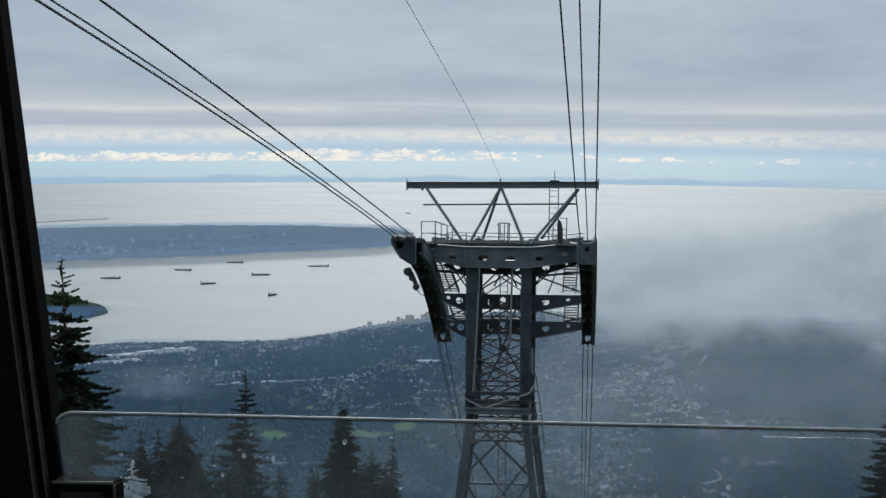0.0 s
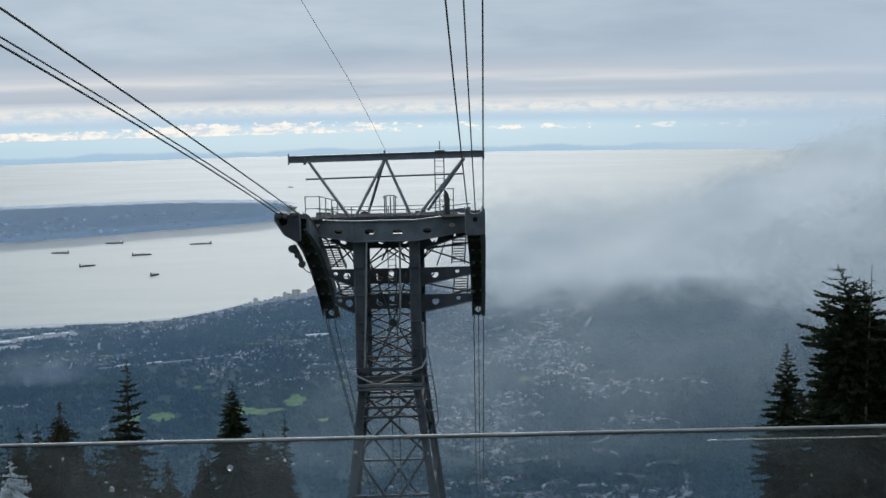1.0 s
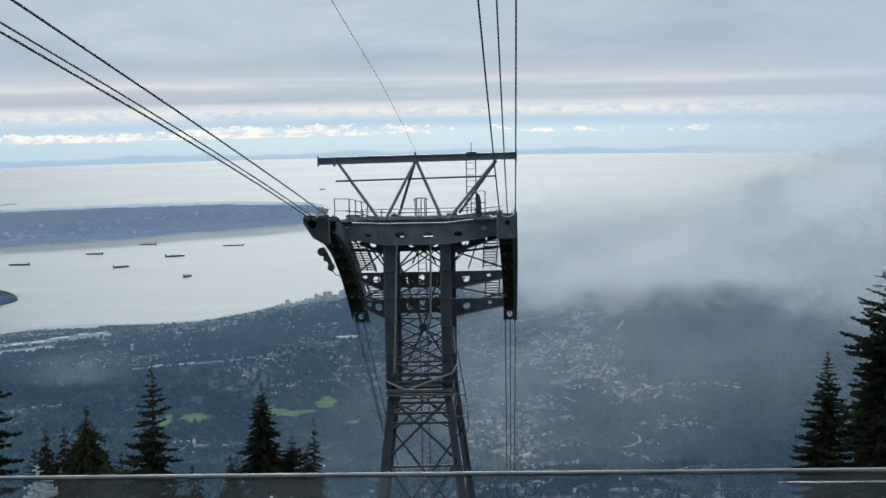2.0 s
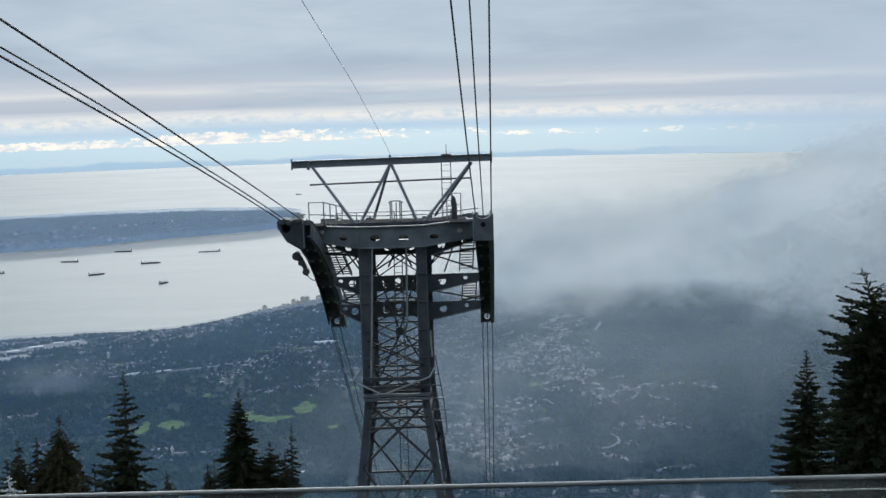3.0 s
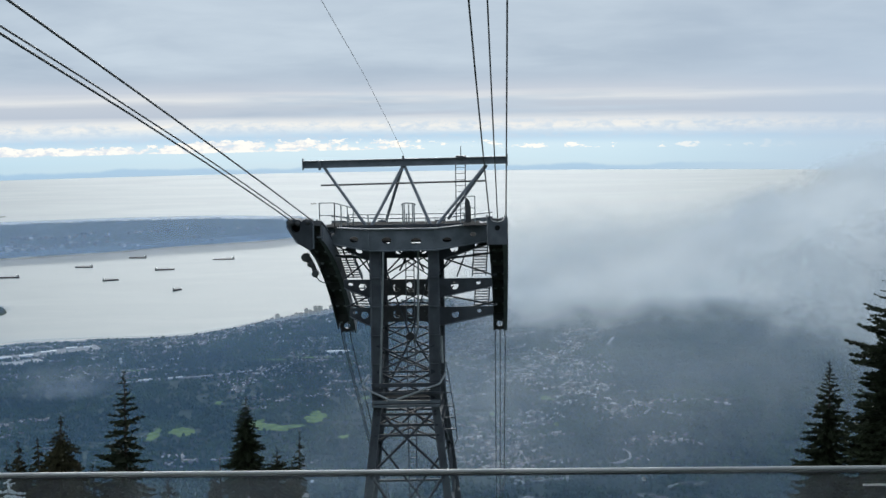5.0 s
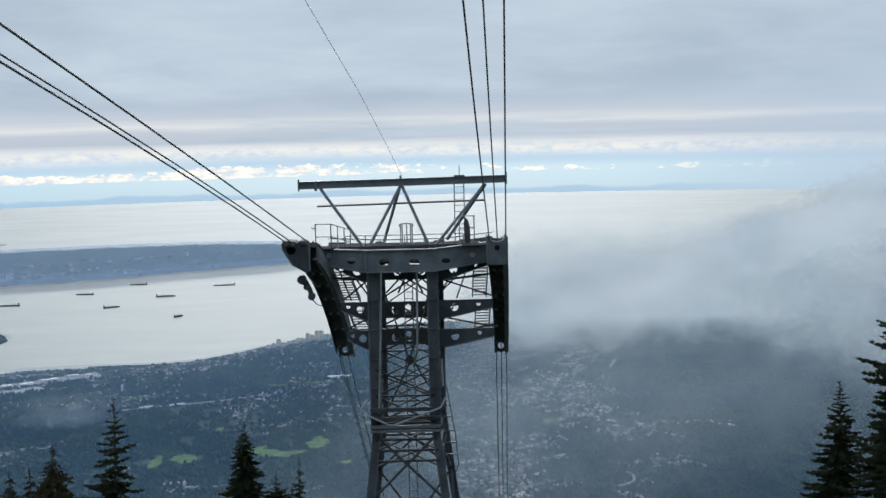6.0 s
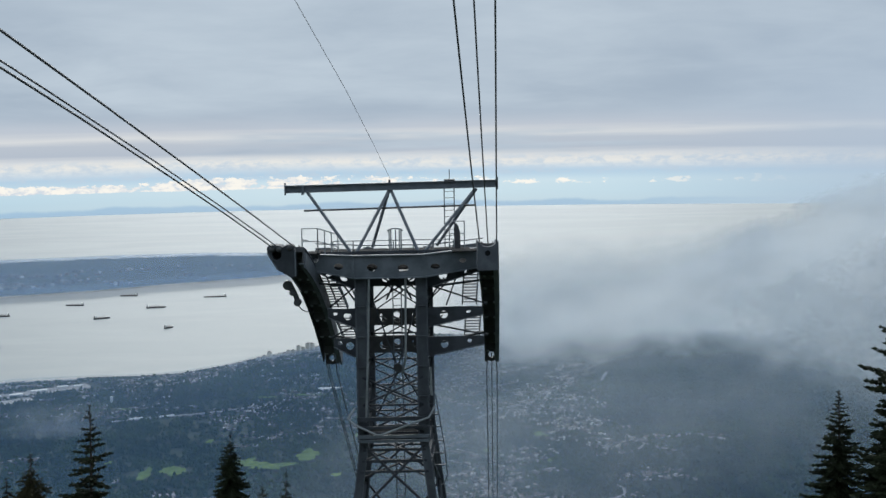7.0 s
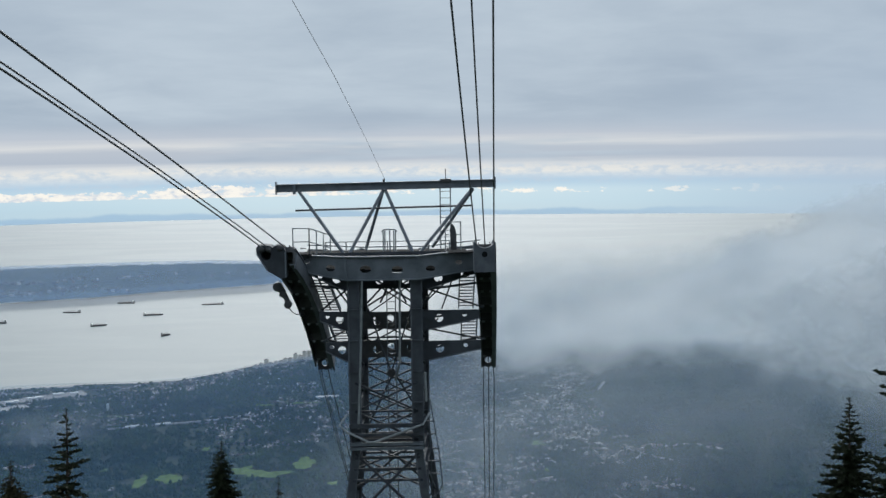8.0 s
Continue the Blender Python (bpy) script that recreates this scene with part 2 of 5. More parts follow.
def house_material():
    """Walls and roofs: most dark or grey, some pale."""
    m, n = material("house_walls_and_roofs")
    isl = n.add("ShaderNodeNewGeometry").outputs["Random Per Island"]
    hue = n.math("FRACT", n.math("MULTIPLY", isl, 37.0))
    col = n.mix(n.ramp(isl, 0.50, 1.0), (0.09, 0.088, 0.085, 1), (0.50, 0.47, 0.43, 1))
    col = n.mix(n.math("MULTIPLY", n.ramp(hue, 0.6, 1.0), 0.5), col, (0.30, 0.22, 0.17, 1))
    p = n.add("ShaderNodeBsdfPrincipled", {"Base Color": col, "Roughness": 0.8, "Specular IOR Level": 0.2})
    n.add("ShaderNodeOutputMaterial", (p.outputs[0],))
    return m


HOUSE = house_material()


def land_material():
    m, n = material("wooded_suburb_ground")
    co = n.add("ShaderNodeNewGeometry").outputs["Position"]
    big, mid, small = n.noise(co, 0.006, 4.0, 0.6, 0.5), n.noise(co, 0.03, 4.0, 0.6), n.noise(co, 0.22, 4.0, 0.65)
    col = n.mix(n.ramp(mid, 0.35, 0.65), (0.014, 0.025, 0.019, 1), (0.030, 0.046, 0.028, 1))
    col = n.mix(n.math("MULTIPLY", n.ramp(big, 0.42, 0.6), n.ramp(small, 0.42, 0.6)), col, (0.080, 0.10, 0.065, 1))
    p = n.add("ShaderNodeBsdfPrincipled", {"Base Color": col, "Roughness": 0.95, "Specular IOR Level": 0.1})
    n.add("ShaderNodeOutputMaterial", (p.outputs[0],))
    return m


def sea_material():
    m, n = material("sea_water")
    co = n.add("ShaderNodeNewGeometry").outputs["Position"]
    x, y, z = n.split(co)
    wide = n.noise(n.xyz(n.math("MULTIPLY", x, 0.4), y, 0.0), 0.0045, 5.0, 0.6, 0.8)
    chop = n.noise(co, 0.25, 3.0, 0.6)
    b = n.add("ShaderNodeBump", {"Strength": 0.25, "Distance": 0.6, "Height": chop})
    rough = n.math("ADD", 0.605, n.math("MULTIPLY", n.ramp(wide, 0.3, 0.7), 0.02))
    p = n.add("ShaderNodeBsdfPrincipled", {"Base Color": n.mix(n.ramp(wide, 0.36, 0.66), (0.188, 0.228, 0.242, 1), (0.226, 0.262, 0.276, 1)), "Roughness": rough, "IOR": 1.33, "Normal": b.outputs[0]})
    n.add("ShaderNodeOutputMaterial", (p.outputs[0],))
    return m


def mist_material(name, most, least, scale, stretch, colour=(0.80, 0.84, 0.88), fade=(0.12, 0.12, 0.2, 0.25), contrast=(0.35, 0.65), rims=(0.13, 0.10), rag=(0.25, 0.45)):
    """Thin cloud or painted haze: its density varies with noise and thins out towards its four rims (left, right,
    bottom, top; of its own extent).
    """
    m, n = material(name)
    u, v, w = n.split(n.add("ShaderNodeTexCoord").outputs["UV"])
    co = n.add("ShaderNodeNewGeometry").outputs["Position"]
    px, py, pz = n.split(co)
    field = n.xyz(px, n.math("MULTIPLY", py, stretch[1]), n.math("MULTIPLY", pz, stretch[0]))
    big, small = n.noise(field, scale, 4.0, 0.5, 0.4), n.noise(field, scale * 3.6, 3.0, 0.5, 0.4)
    tone = n.math("ADD", n.math("MULTIPLY", big, 0.75), n.math("MULTIPLY", small, 0.25))
    rim = n.math("SUBTRACT", tone, 0.5)
    uu, vv = n.math("ADD", u, n.math("MULTIPLY", rim, rag[0])), n.math("ADD", v, n.math("MULTIPLY", rim, rag[1]))
    a = n.math("MULTIPLY", n.ramp(uu, 0.0, fade[0]), n.math("MULTIPLY", n.ramp(v, 0.0, rims[0]), n.math("MULTIPLY", n.ramp(v, 1.0, 1.0 - rims[1]), n.math("MULTIPLY", n.ramp(u, 0.0, 0.03), n.ramp(u, 1.0, 0.97)))))
    for val, lo, hi in ((uu, 1.0, 1.0 - fade[1]), (vv, 0.02, 0.02 + fade[2]), (vv, 0.98, 0.98 - fade[3])):
        a = n.math("MULTIPLY", a, n.ramp(val, lo, hi))
    dens = n.math("ADD", least, n.math("MULTIPLY", n.ramp(tone, *contrast), most - least))
    a = n.math("MULTIPLY", a, dens, clamp=True)
    d = n.add("ShaderNodeBsdfDiffuse", {"Color": (*colour, 1)})
    t = n.add("ShaderNodeBsdfTranslucent", {"Color": (*colour, 1)})
    body = n.add("ShaderNodeMixShader", (0.5, d.outputs[0], t.outputs[0]))
    clear = n.add("ShaderNodeBsdfTransparent")
    mixed = n.add("ShaderNodeMixShader", (a, clear.outputs[0], body.outputs[0]))
    n.add("ShaderNodeOutputMaterial", (mixed.outputs[0],))
    return m


def bank_material(name, left, top, soft, dense, scale, colours, low=0.16, crisp=1.0):
    """A cloud bank seen from the side. left: where it thins out (metres along x); top: from what height of its extent it thins, far left and far right;
    soft: where along x the top turns from soft to firm; dense: least and most density; crisp: how sharply its billows stand out."""
    m, n = material(name)
    u, v, w = n.split(n.add("ShaderNodeTexCoord").outputs["UV"])
    px, py, pz = n.split(n.add("ShaderNodeNewGeometry").outputs["Position"])
    field = n.xyz(px, 0.0, n.math("MULTIPLY", pz, 1.35))
    big, mid, small = n.noise(field, scale, 5.0, 0.55, 0.5), n.noise(field, scale * 3.1, 5.0, 0.6, 0.4), n.noise(field, scale * 0.45, 3.0, 0.5, 0.2)
    tone = n.math("ADD", n.math("MULTIPLY", big, 0.6), n.math("MULTIPLY", mid, 0.4))
    rag = n.math("SUBTRACT", tone, 0.5)
    vv = n.math("ADD", v, n.math("MULTIPLY", rag, 0.42 * crisp))
    firm = n.ramp(px, *soft)
    start = n.math("ADD", top[0], n.math("MULTIPLY", firm, top[1] - top[0]))
    span = n.math("SUBTRACT", 0.97, start)
    high = n.math("SUBTRACT", 1.0, n.ramp(n.math("DIVIDE", n.math("SUBTRACT", vv, start), span), 0.0, 1.0))
    a = n.math("MULTIPLY", high, n.math("MULTIPLY", n.ramp(vv, 0.0, low), n.ramp(v, 0.0, 0.06)))
    a = n.math("MULTIPLY", a, n.ramp(n.math("ADD", px, n.math("MULTIPLY", rag, 70.0 * crisp)), *left))
    a = n.math("MULTIPLY", a, n.math("MULTIPLY", n.ramp(v, 1.0, 0.95), n.ramp(u, 1.0, 0.98)))
    dens = n.math("ADD", dense[0], n.math("MULTIPLY", n.ramp(n.math("ADD", n.math("MULTIPLY", small, 0.5), n.math("MULTIPLY", tone, 0.5)), 0.49 - 0.13 / crisp ** 2, 0.49 + 0.13 / crisp ** 2), dense[1] - dense[0]))
    a = n.math("MULTIPLY", a, dens, clamp=True)
    if dense[1] > 0.3:
        a = n.droplets(a)
    # bright and dull billows: the cloud's shading put into its colour by noise
    col = n.mix(n.ramp(n.math("ADD", n.math("MULTIPLY", small, 0.45), n.math("MULTIPLY", tone, 0.55)), 0.38, 0.62), (*colours[0], 1), (*colours[1], 1))
    d = n.add("ShaderNodeBsdfDiffuse", {"Color": col})
    t = n.add("ShaderNodeBsdfTranslucent", {"Color": col})
    body = n.add("ShaderNodeMixShader", (0.5, d.outputs[0], t.outputs[0]))
    mixed = n.add("ShaderNodeMixShader", (a, n.add("ShaderNodeBsdfTransparent").outputs[0], body.outputs[0]))
    n.add("ShaderNodeOutputMaterial", (mixed.outputs[0],))
    return m


def glass_material():
    m, n = material("misted_window_glass")
    co = n.add("ShaderNodeNewGeometry").outputs["Position"]
    film = n.ramp(n.noise(co, 1.6, 6.0, 0.65, 0.6), 0.35, 0.75)
    corner = n.ramp(n.split(co)[0], -1.9, -2.85)
    gl = n.add("ShaderNodeBsdfGlass", {"Color": (0.88, 0.92, 0.93, 1), "Roughness": 0.0, "IOR": 1.03})
    gloss = n.add("ShaderNodeBsdfGlossy", {"Color": (1, 1, 1, 1), "Roughness": 0.05})
    fr = n.add("ShaderNodeFresnel", {"IOR": 1.45})
    pane = n.add("ShaderNodeMixShader", (fr.outputs[0], gl.outputs[0], gloss.outputs[0]))
    dew = n.add("ShaderNodeBsdfTranslucent", {"Color": (0.42, 0.48, 0.54, 1)})
    both = n.add("ShaderNodeMixShader", (n.math("ADD", n.math("ADD", 0.010, n.math("MULTIPLY", corner, 0.028)), n.math("MULTIPLY", film, 0.03)), pane.outputs[0], dew.outputs[0]))
    n.add("ShaderNodeOutputMaterial", (both.outputs[0],))
    return m


def drop_material():
    m, n = material("water_drop")
    g = n.add("ShaderNodeBsdfPrincipled", {"Base Color": (0.9, 0.93, 0.95, 1), "Roughness": 0.08, "Transmission Weight": 0.6, "IOR": 1.33})
    n.add("ShaderNodeOutputMaterial", (g.outputs[0],))
    return m


LAND, SEA_WATER, GLASS, DROP = land_material(), sea_material(), glass_material(), drop_material()


# ---- mesh helpers ----
def thing(name, at, label="", category="", group="", kind=""):
    ob = new(name)
    ob.location = at
    ob.empty_display_size = 0.2
    return tagged(ob, label, category, group, kind)


def finish(name, bm, mat, parent=None, label="", smooth=False):
    me = bpy.data.meshes.new(name)
    bm.to_mesh(me)
    bm.free()
    me.materials.append(mat)
    if smooth:
        me.shade_smooth()
    ob = new(name, me)
    if label:
        ob["label"] = label
    if parent:
        ob.parent = parent
    return ob


def origin(parent):
    """Where a thing or part lies in the world, without waiting for an update."""
    at = Vector((0, 0, 0))
    while parent:
        at += parent.location
        parent = parent.parent
    return at


def part(name, bm, mat, parent, label="", smooth=False):
    """Links a bmesh, drawn in the world's coordinates, as one mesh under a thing or part."""
    bmesh.ops.translate(bm, verts=bm.verts, vec=-origin(parent))
    return finish(name, bm, mat, parent, label, smooth)


def plain(name, verts, faces, mat, smooth=False):
    me = bpy.data.meshes.new(name)
    me.from_pydata(verts, [], faces)
    me.materials.append(mat)
    if smooth:
        me.shade_smooth()
    return new(name, me)


def bar(bm, a, b, w, d, up=(0, 0, 1)):
    """A square bar from a to b, w wide and d deep."""
    a, b = Vector(a), Vector(b)
    z = (b - a).normalized()
    up = Vector(up)
    if abs(z.dot(up)) > 0.95:
        up = Vector((0, 1, 0))
    x = z.cross(up).normalized()
    y = z.cross(x)
    vs = [bm.verts.new(p + x * sx * w / 2 + y * sy * d / 2) for p in (a, b) for sx, sy in ((-1, -1), (1, -1), (1, 1), (-1, 1))]
    for i in range(4):
        j = (i + 1) % 4
        bm.faces.new((vs[i], vs[j], vs[4 + j], vs[4 + i]))
    bm.faces.new(vs[3::-1])
    bm.faces.new(vs[4:])
    return bm


def beam(bm, a, b, h, w, t=0.04, up=(0, 0, 1)):
    """A rolled H section from a to b: h between the flanges' outsides, w across them."""
    a, b = Vector(a), Vector(b)
    z = (b - a).normalized()
    up = Vector(up)
    if abs(z.dot(up)) > 0.95:
        up = Vector((0, 1, 0))
    x = z.cross(up).normalized()
    y = z.cross(x)
    bar(bm, a, b, t, h - 2 * t, up)
    for s in (-1, 1):
        bar(bm, a + y * s * (h - t) / 2, b + y * s * (h - t) / 2, w, t, up)
    return bm


def tube(bm, pts, r, sides=8, close=True):
    pts = [Vector(p) for p in pts]
    rings = []
    for i, p in enumerate(pts):
        z = (pts[min(i + 1, len(pts) - 1)] - pts[max(i - 1, 0)]).normalized()
        ref = Vector((0, 0, 1)) if abs(z.z) < 0.9 else Vector((0, 1, 0))
        x = z.cross(ref).normalized()
        y = z.cross(x)
        rr = r[i] if isinstance(r, (list, tuple)) else r
        rings.append([bm.verts.new(p + (x * math.cos(k * math.tau / sides) + y * math.sin(k * math.tau / sides)) * rr) for k in range(sides)])
    for a, b in zip(rings, rings[1:]):
        for k in range(sides):
            bm.faces.new((a[k], a[(k + 1) % sides], b[(k + 1) % sides], b[k]))
    if close:
        bm.faces.new(rings[0][::-1])
        bm.faces.new(rings[-1])
    return bm


def plate(outline, holes, thick, m):
    """A steel plate in its own x-z plane with oval holes (x, z, rx, rz), thick along y, laid by the matrix m."""
    bm = bmesh.new()
    edges = []
    for loop in [outline] + [[(cx + rx * math.cos(k * math.tau / 14), cz + rz * math.sin(k * math.tau / 14)) for k in range(14)] for cx, cz, rx, rz in holes]:
        vs = [bm.verts.new((px, 0, pz)) for px, pz in loop]
        edges += [bm.edges.new((vs[i], vs[(i + 1) % len(vs)])) for i in range(len(vs))]
    bmesh.ops.triangle_fill(bm, use_beauty=True, use_dissolve=False, edges=edges)
    got = bmesh.ops.extrude_face_region(bm, geom=list(bm.faces))
    bmesh.ops.translate(bm, verts=[v for v in got["geom"] if isinstance(v, bmesh.types.BMVert)], vec=(0, thick, 0))
    bmesh.ops.recalc_face_normals(bm, faces=bm.faces)
    bmesh.ops.transform(bm, matrix=m, verts=bm.verts)
    return bm


def lerp(a, b, t):
    return tuple(p + (q - p) * t for p, q in zip(a, b))


# ---- the large structure: water, land ----
def disc_sheet():
    verts, faces, rings, seg = [(0, 0, SEA)], [], (300, 800, 1500, 2500, 3600, 4965), 96
    for r in rings:
        verts += [(r * math.cos(k * math.tau / seg), r * math.sin(k * math.tau / seg), SEA) for k in range(seg)]
    faces += [(0, 1 + k, 1 + (k + 1) % seg) for k in range(seg)]
    for i in range(len(rings) - 1):
        a, b = 1 + i * seg, 1 + (i + 1) * seg
        faces += [(a + k, b + k, b + (k + 1) % seg, a + (k + 1) % seg) for k in range(seg)]
    return plain("water", verts, faces, SEA_WATER)


tagged(disc_sheet(), "pale silver sea reaching out to the horizon", "sea", kind="structure")

SHORE_X = [-1600, -760, -605, -549, -515, -466, -343, -302, -244, -212, -154, -129, -20, 60, 250, 1600]
SHORE_Y = [1190, 1270, 1340, 1448, 1505, 1513, 1522, 1536, 1592, 1637, 1685, 1724, 1790, 1790, 1780, 1780]


def shore(x):
    return float(np.interp(x, SHORE_X, SHORE_Y))


def land_z(x, y):
    hill = -14.0 - 0.46 * min(max(y - 8.0, -60.0), 62.0) - 0.82 * max(y - 70.0, 0.0) + 2.0 * noise.noise((x * 0.03, y * 0.03, 0.0))
    plain_z = SEA + 1.2 + 1.6 * noise.noise((x * 0.01, y * 0.01, 3.0))
    rise = max(0.0, x - 210.0) * 0.003 * min(1.0, max(0.0, (y - 850.0) / 500.0))
    plain_z += rise * (1.0 + 0.35 * noise.noise((x * 0.006, y * 0.006, 8.0)))
    off = y - shore(x) + 8 * noise.noise((x * 0.02, y * 0.02, 1.0))
    if off > 0:
        plain_z = min(plain_z, SEA + 1.2 - off * 0.25)
    return max(hill, plain_z, SEA - 6.0) if off < 60 else SEA - 6.0


def land():
    xs = list(range(-1600, -60, 20)) + list(range(-60, 60, 6)) + list(range(60, 1601, 20))
    ys = list(range(-120, 130, 6)) + list(range(130, 2560, 18))
    verts = [(x, y, land_z(x, y)) for y in ys for x in xs]
    w = len(xs)
    faces = [(j * w + i, j * w + i + 1, (j + 1) * w + i + 1, (j + 1) * w + i) for j in range(len(ys) - 1) for i in range(w - 1)]
    return plain("ground", verts, faces, LAND, True)


tagged(land(), "dark wooded mountain side and suburb plain down to the shore", "ground", kind="structure")


def headland(name, label, inside, top, box, step):
    x0, y0, x1, y1 = box
    xs, ys = np.arange(x0, x1 + 1, step), np.arange(y0, y1 + 1, step)
    verts = []
    for y in ys:
        for x in xs:
            d = inside(x, y) + 14 * noise.noise((x * 0.02, y * 0.02, 5.0))
            k = min(1.0, max(0.0, d / 45.0))
            lump = 1.0 + 0.35 * noise.noise((x * 0.05, y * 0.05, 2.0)) + 0.2 * noise.noise((x * 0.13, y * 0.13, 4.0))
            verts.append((x, y, SEA - 2 + k * (top + 2) * lump if d > 0 else SEA - 4))
    w = len(xs)
    faces = [(j * w + i, j * w + i + 1, (j + 1) * w + i + 1, (j + 1) * w + i) for j in range(len(ys) - 1) for i in range(w - 1)]
    return tagged(plain(name, verts, faces, LAND, True), label, "headland", kind="structure")


PEN_FRONT = ([-1900, -928, -846, -642, -511, -333, -232], [2170, 2270, 2320, 2400, 2488, 2574, 2668])
PEN_BACK = ([-1900, -1200, -1006, -740, -514, -308, -232], [2690, 2910, 2985, 3050, 3070, 3015, 2885])


def in_peninsula(x, y):
    front = float(np.interp(x, *PEN_FRONT))
    back = float(np.interp(x, *PEN_BACK))
    return min(y - front, back - y, (-232 - x) * 0.8)


def in_park(x, y):
    return 78.0 - math.hypot((x + 697) * 0.75, (y - 1714) * 1.0)


headland("ground_peninsula", "long low wooded headland with suburbs across the bay", in_peninsula, 5.0, (-1800, 2160, -200, 3090), 16)
headland("ground_park", "small dark wooded headland running into the bay", in_park, 20.0, (-830, 1610, -585, 1815), 7)


CLEARED = []                      # open ways and yards: no houses or trees on them


def on_way(x, y):
    for pts, half in CLEARED:
        for (ax, ay), (bx, by) in zip(pts, pts[1:]):
            f = min(1.0, max(0.0, ((x - ax) * (bx - ax) + (y - ay) * (by - ay)) / ((bx - ax) ** 2 + (by - ay) ** 2)))
            if math.hypot(x - ax - f * (bx - ax), y - ay - f * (by - ay)) < half + 1.0:
                return True
    return False


def strip(name, label, category, pts, width, mat, lift, kind="structure"):
    verts, faces = [], []
    CLEARED.append((pts, width / 2 * 0.8))
    for i, (x, y) in enumerate(pts):
        a, b = pts[max(i - 1, 0)], pts[min(i + 1, len(pts) - 1)]
        nx, ny = -(b[1] - a[1]), b[0] - a[0]
        k = width / 2 / math.hypot(nx, ny)
        for s in (-1, 1):
            px, py = x + nx * k * s, y + ny * k * s
            verts += [(px, py, max(land_z(px, py), SEA) + lift), (px, py, SEA - 3)]
    for i in range(len(pts) - 1):
        a, b = 4 * i, 4 * (i + 1)
        faces += [(a, a + 2, b + 2, b), (a + 2, a + 3, b + 3, b + 2), (a + 1, a, b, b + 1)]
    return tagged(plain(name, verts, faces, mat), label, category, kind=kind)


strip("ground_sandbar", "thin dark sandbar lying in the sea", "sandbar", [(-1300, 3030), (-1246, 3078), (-1170, 3150), (-1100, 3205)], 12, LAND, 0.6)
strip("ground_flats", "pale sand flats along the shore", "beach", [(-562, 1468), (-515, 1497), (-466, 1504), (-424, 1509)], 15, SAND, 0.8)
strip("ground_beach", "narrow pale beach along the bay", "beach", [(-424, 1514), (-343, 1518), (-302, 1531), (-250, 1581), (-214, 1629), (-152, 1684)], 3, SAND, 0.8)
strip("road_shore", "pale highway through the suburb", "road", [(-330, 1268), (-297, 1281), (-262, 1296), (-215, 1310), (-150, 1350)], 5, ASPHALT, 0.9)
strip("road_yard", "pale paved yards by the river mouth", "road", [(-520, 1395), (-484, 1415), (-452, 1440), (-400, 1472)], 30, ASPHALT, 0.5)
strip("road_depot", "pale gravel yards before the river mouth", "road", [(-530, 1360), (-500, 1368), (-470, 1384), (-448, 1402)], 20, SAND, 0.6)
strip("road_spit", "pale gravel spit by the river mouth", "road", [(-600, 1440), (-575, 1452), (-548, 1462)], 9, ASPHALT, 0.6)
strip("road_hill", "pale winding street on the wooded hill side", "road", [(203, 1168), (206, 1150), (214, 1133), (226, 1118), (238, 1108)], 2.6, ASPHALT, 1.0)
strip("road_fork", "pale side street joining the winding one", "road", [(190, 1102), (203, 1112), (214, 1131)], 2.2, ASPHALT, 1.0)
strip("road_loop", "pale curving street on the wooded hill side", "road", [(150, 962), (160, 966), (168, 976), (170, 990), (166, 1002)], 2.2, ASPHALT, 1.0)
strip("road_bend", "short pale street between houses", "road", [(218, 1432), (224, 1452), (232, 1478)], 3.2, ASPHALT, 1.0)
strip("road_lane", "pale lane climbing past the houses", "road", [(170, 1150), (178, 1128), (188, 1108)], 2.0, ASPHALT, 1.0)
strip("road_avenue", "pale street climbing between houses", "road", [(60, 1250), (95, 1300), (140, 1330), (152, 1380)], 3.5, ASPHALT, 1.0)


def field(x, y, a, b, seed):
    rnd = random.Random(seed)
    verts = [(x, y, land_z(x, y) + 1.0)]
    num = 36
    for k in range(num):
        c, s = math.cos(k * math.tau / num), math.sin(k * math.tau / num)
        r = 0.8 + 0.55 * noise.noise((c * 1.3 + seed * 3.1, s * 1.3, 2.0)) + rnd.uniform(-0.1, 0.1)
        px, py = x + a * r * c, y + b * r * s
        verts.append((px, py, land_z(px, py) + 1.0))
    ob = plain("ground_field", verts, [(0, 1 + k, 1 + (k + 1) % num) for k in range(num)], GRASS)
    tagged(ob, "bright green mown playing field among woods", "field", kind="structure")


FIELDS = ((-103, 1116, 13, 23), (-136, 1086, 30, 15), (-158, 1100, 14, 16), (-220, 1072, 15, 18), (-243, 1064, 7, 26), (-128, 1386, 30, 5), (-172, 1376, 20, 4), (-72, 1052, 7, 8), (-285, 1106, 4, 9),
          (120, 1180, 8, 14), (-60, 1190, 5, 9), (62, 1120, 4, 9), (88, 1250, 5, 8), (146, 1240, 4, 9), (118, 1080, 4, 7), (-330, 1330, 24, 5), (-205, 1180, 4, 9))
for i, (x, y, a, b) in enumerate(FIELDS):
    field(x, y, a, b, i)


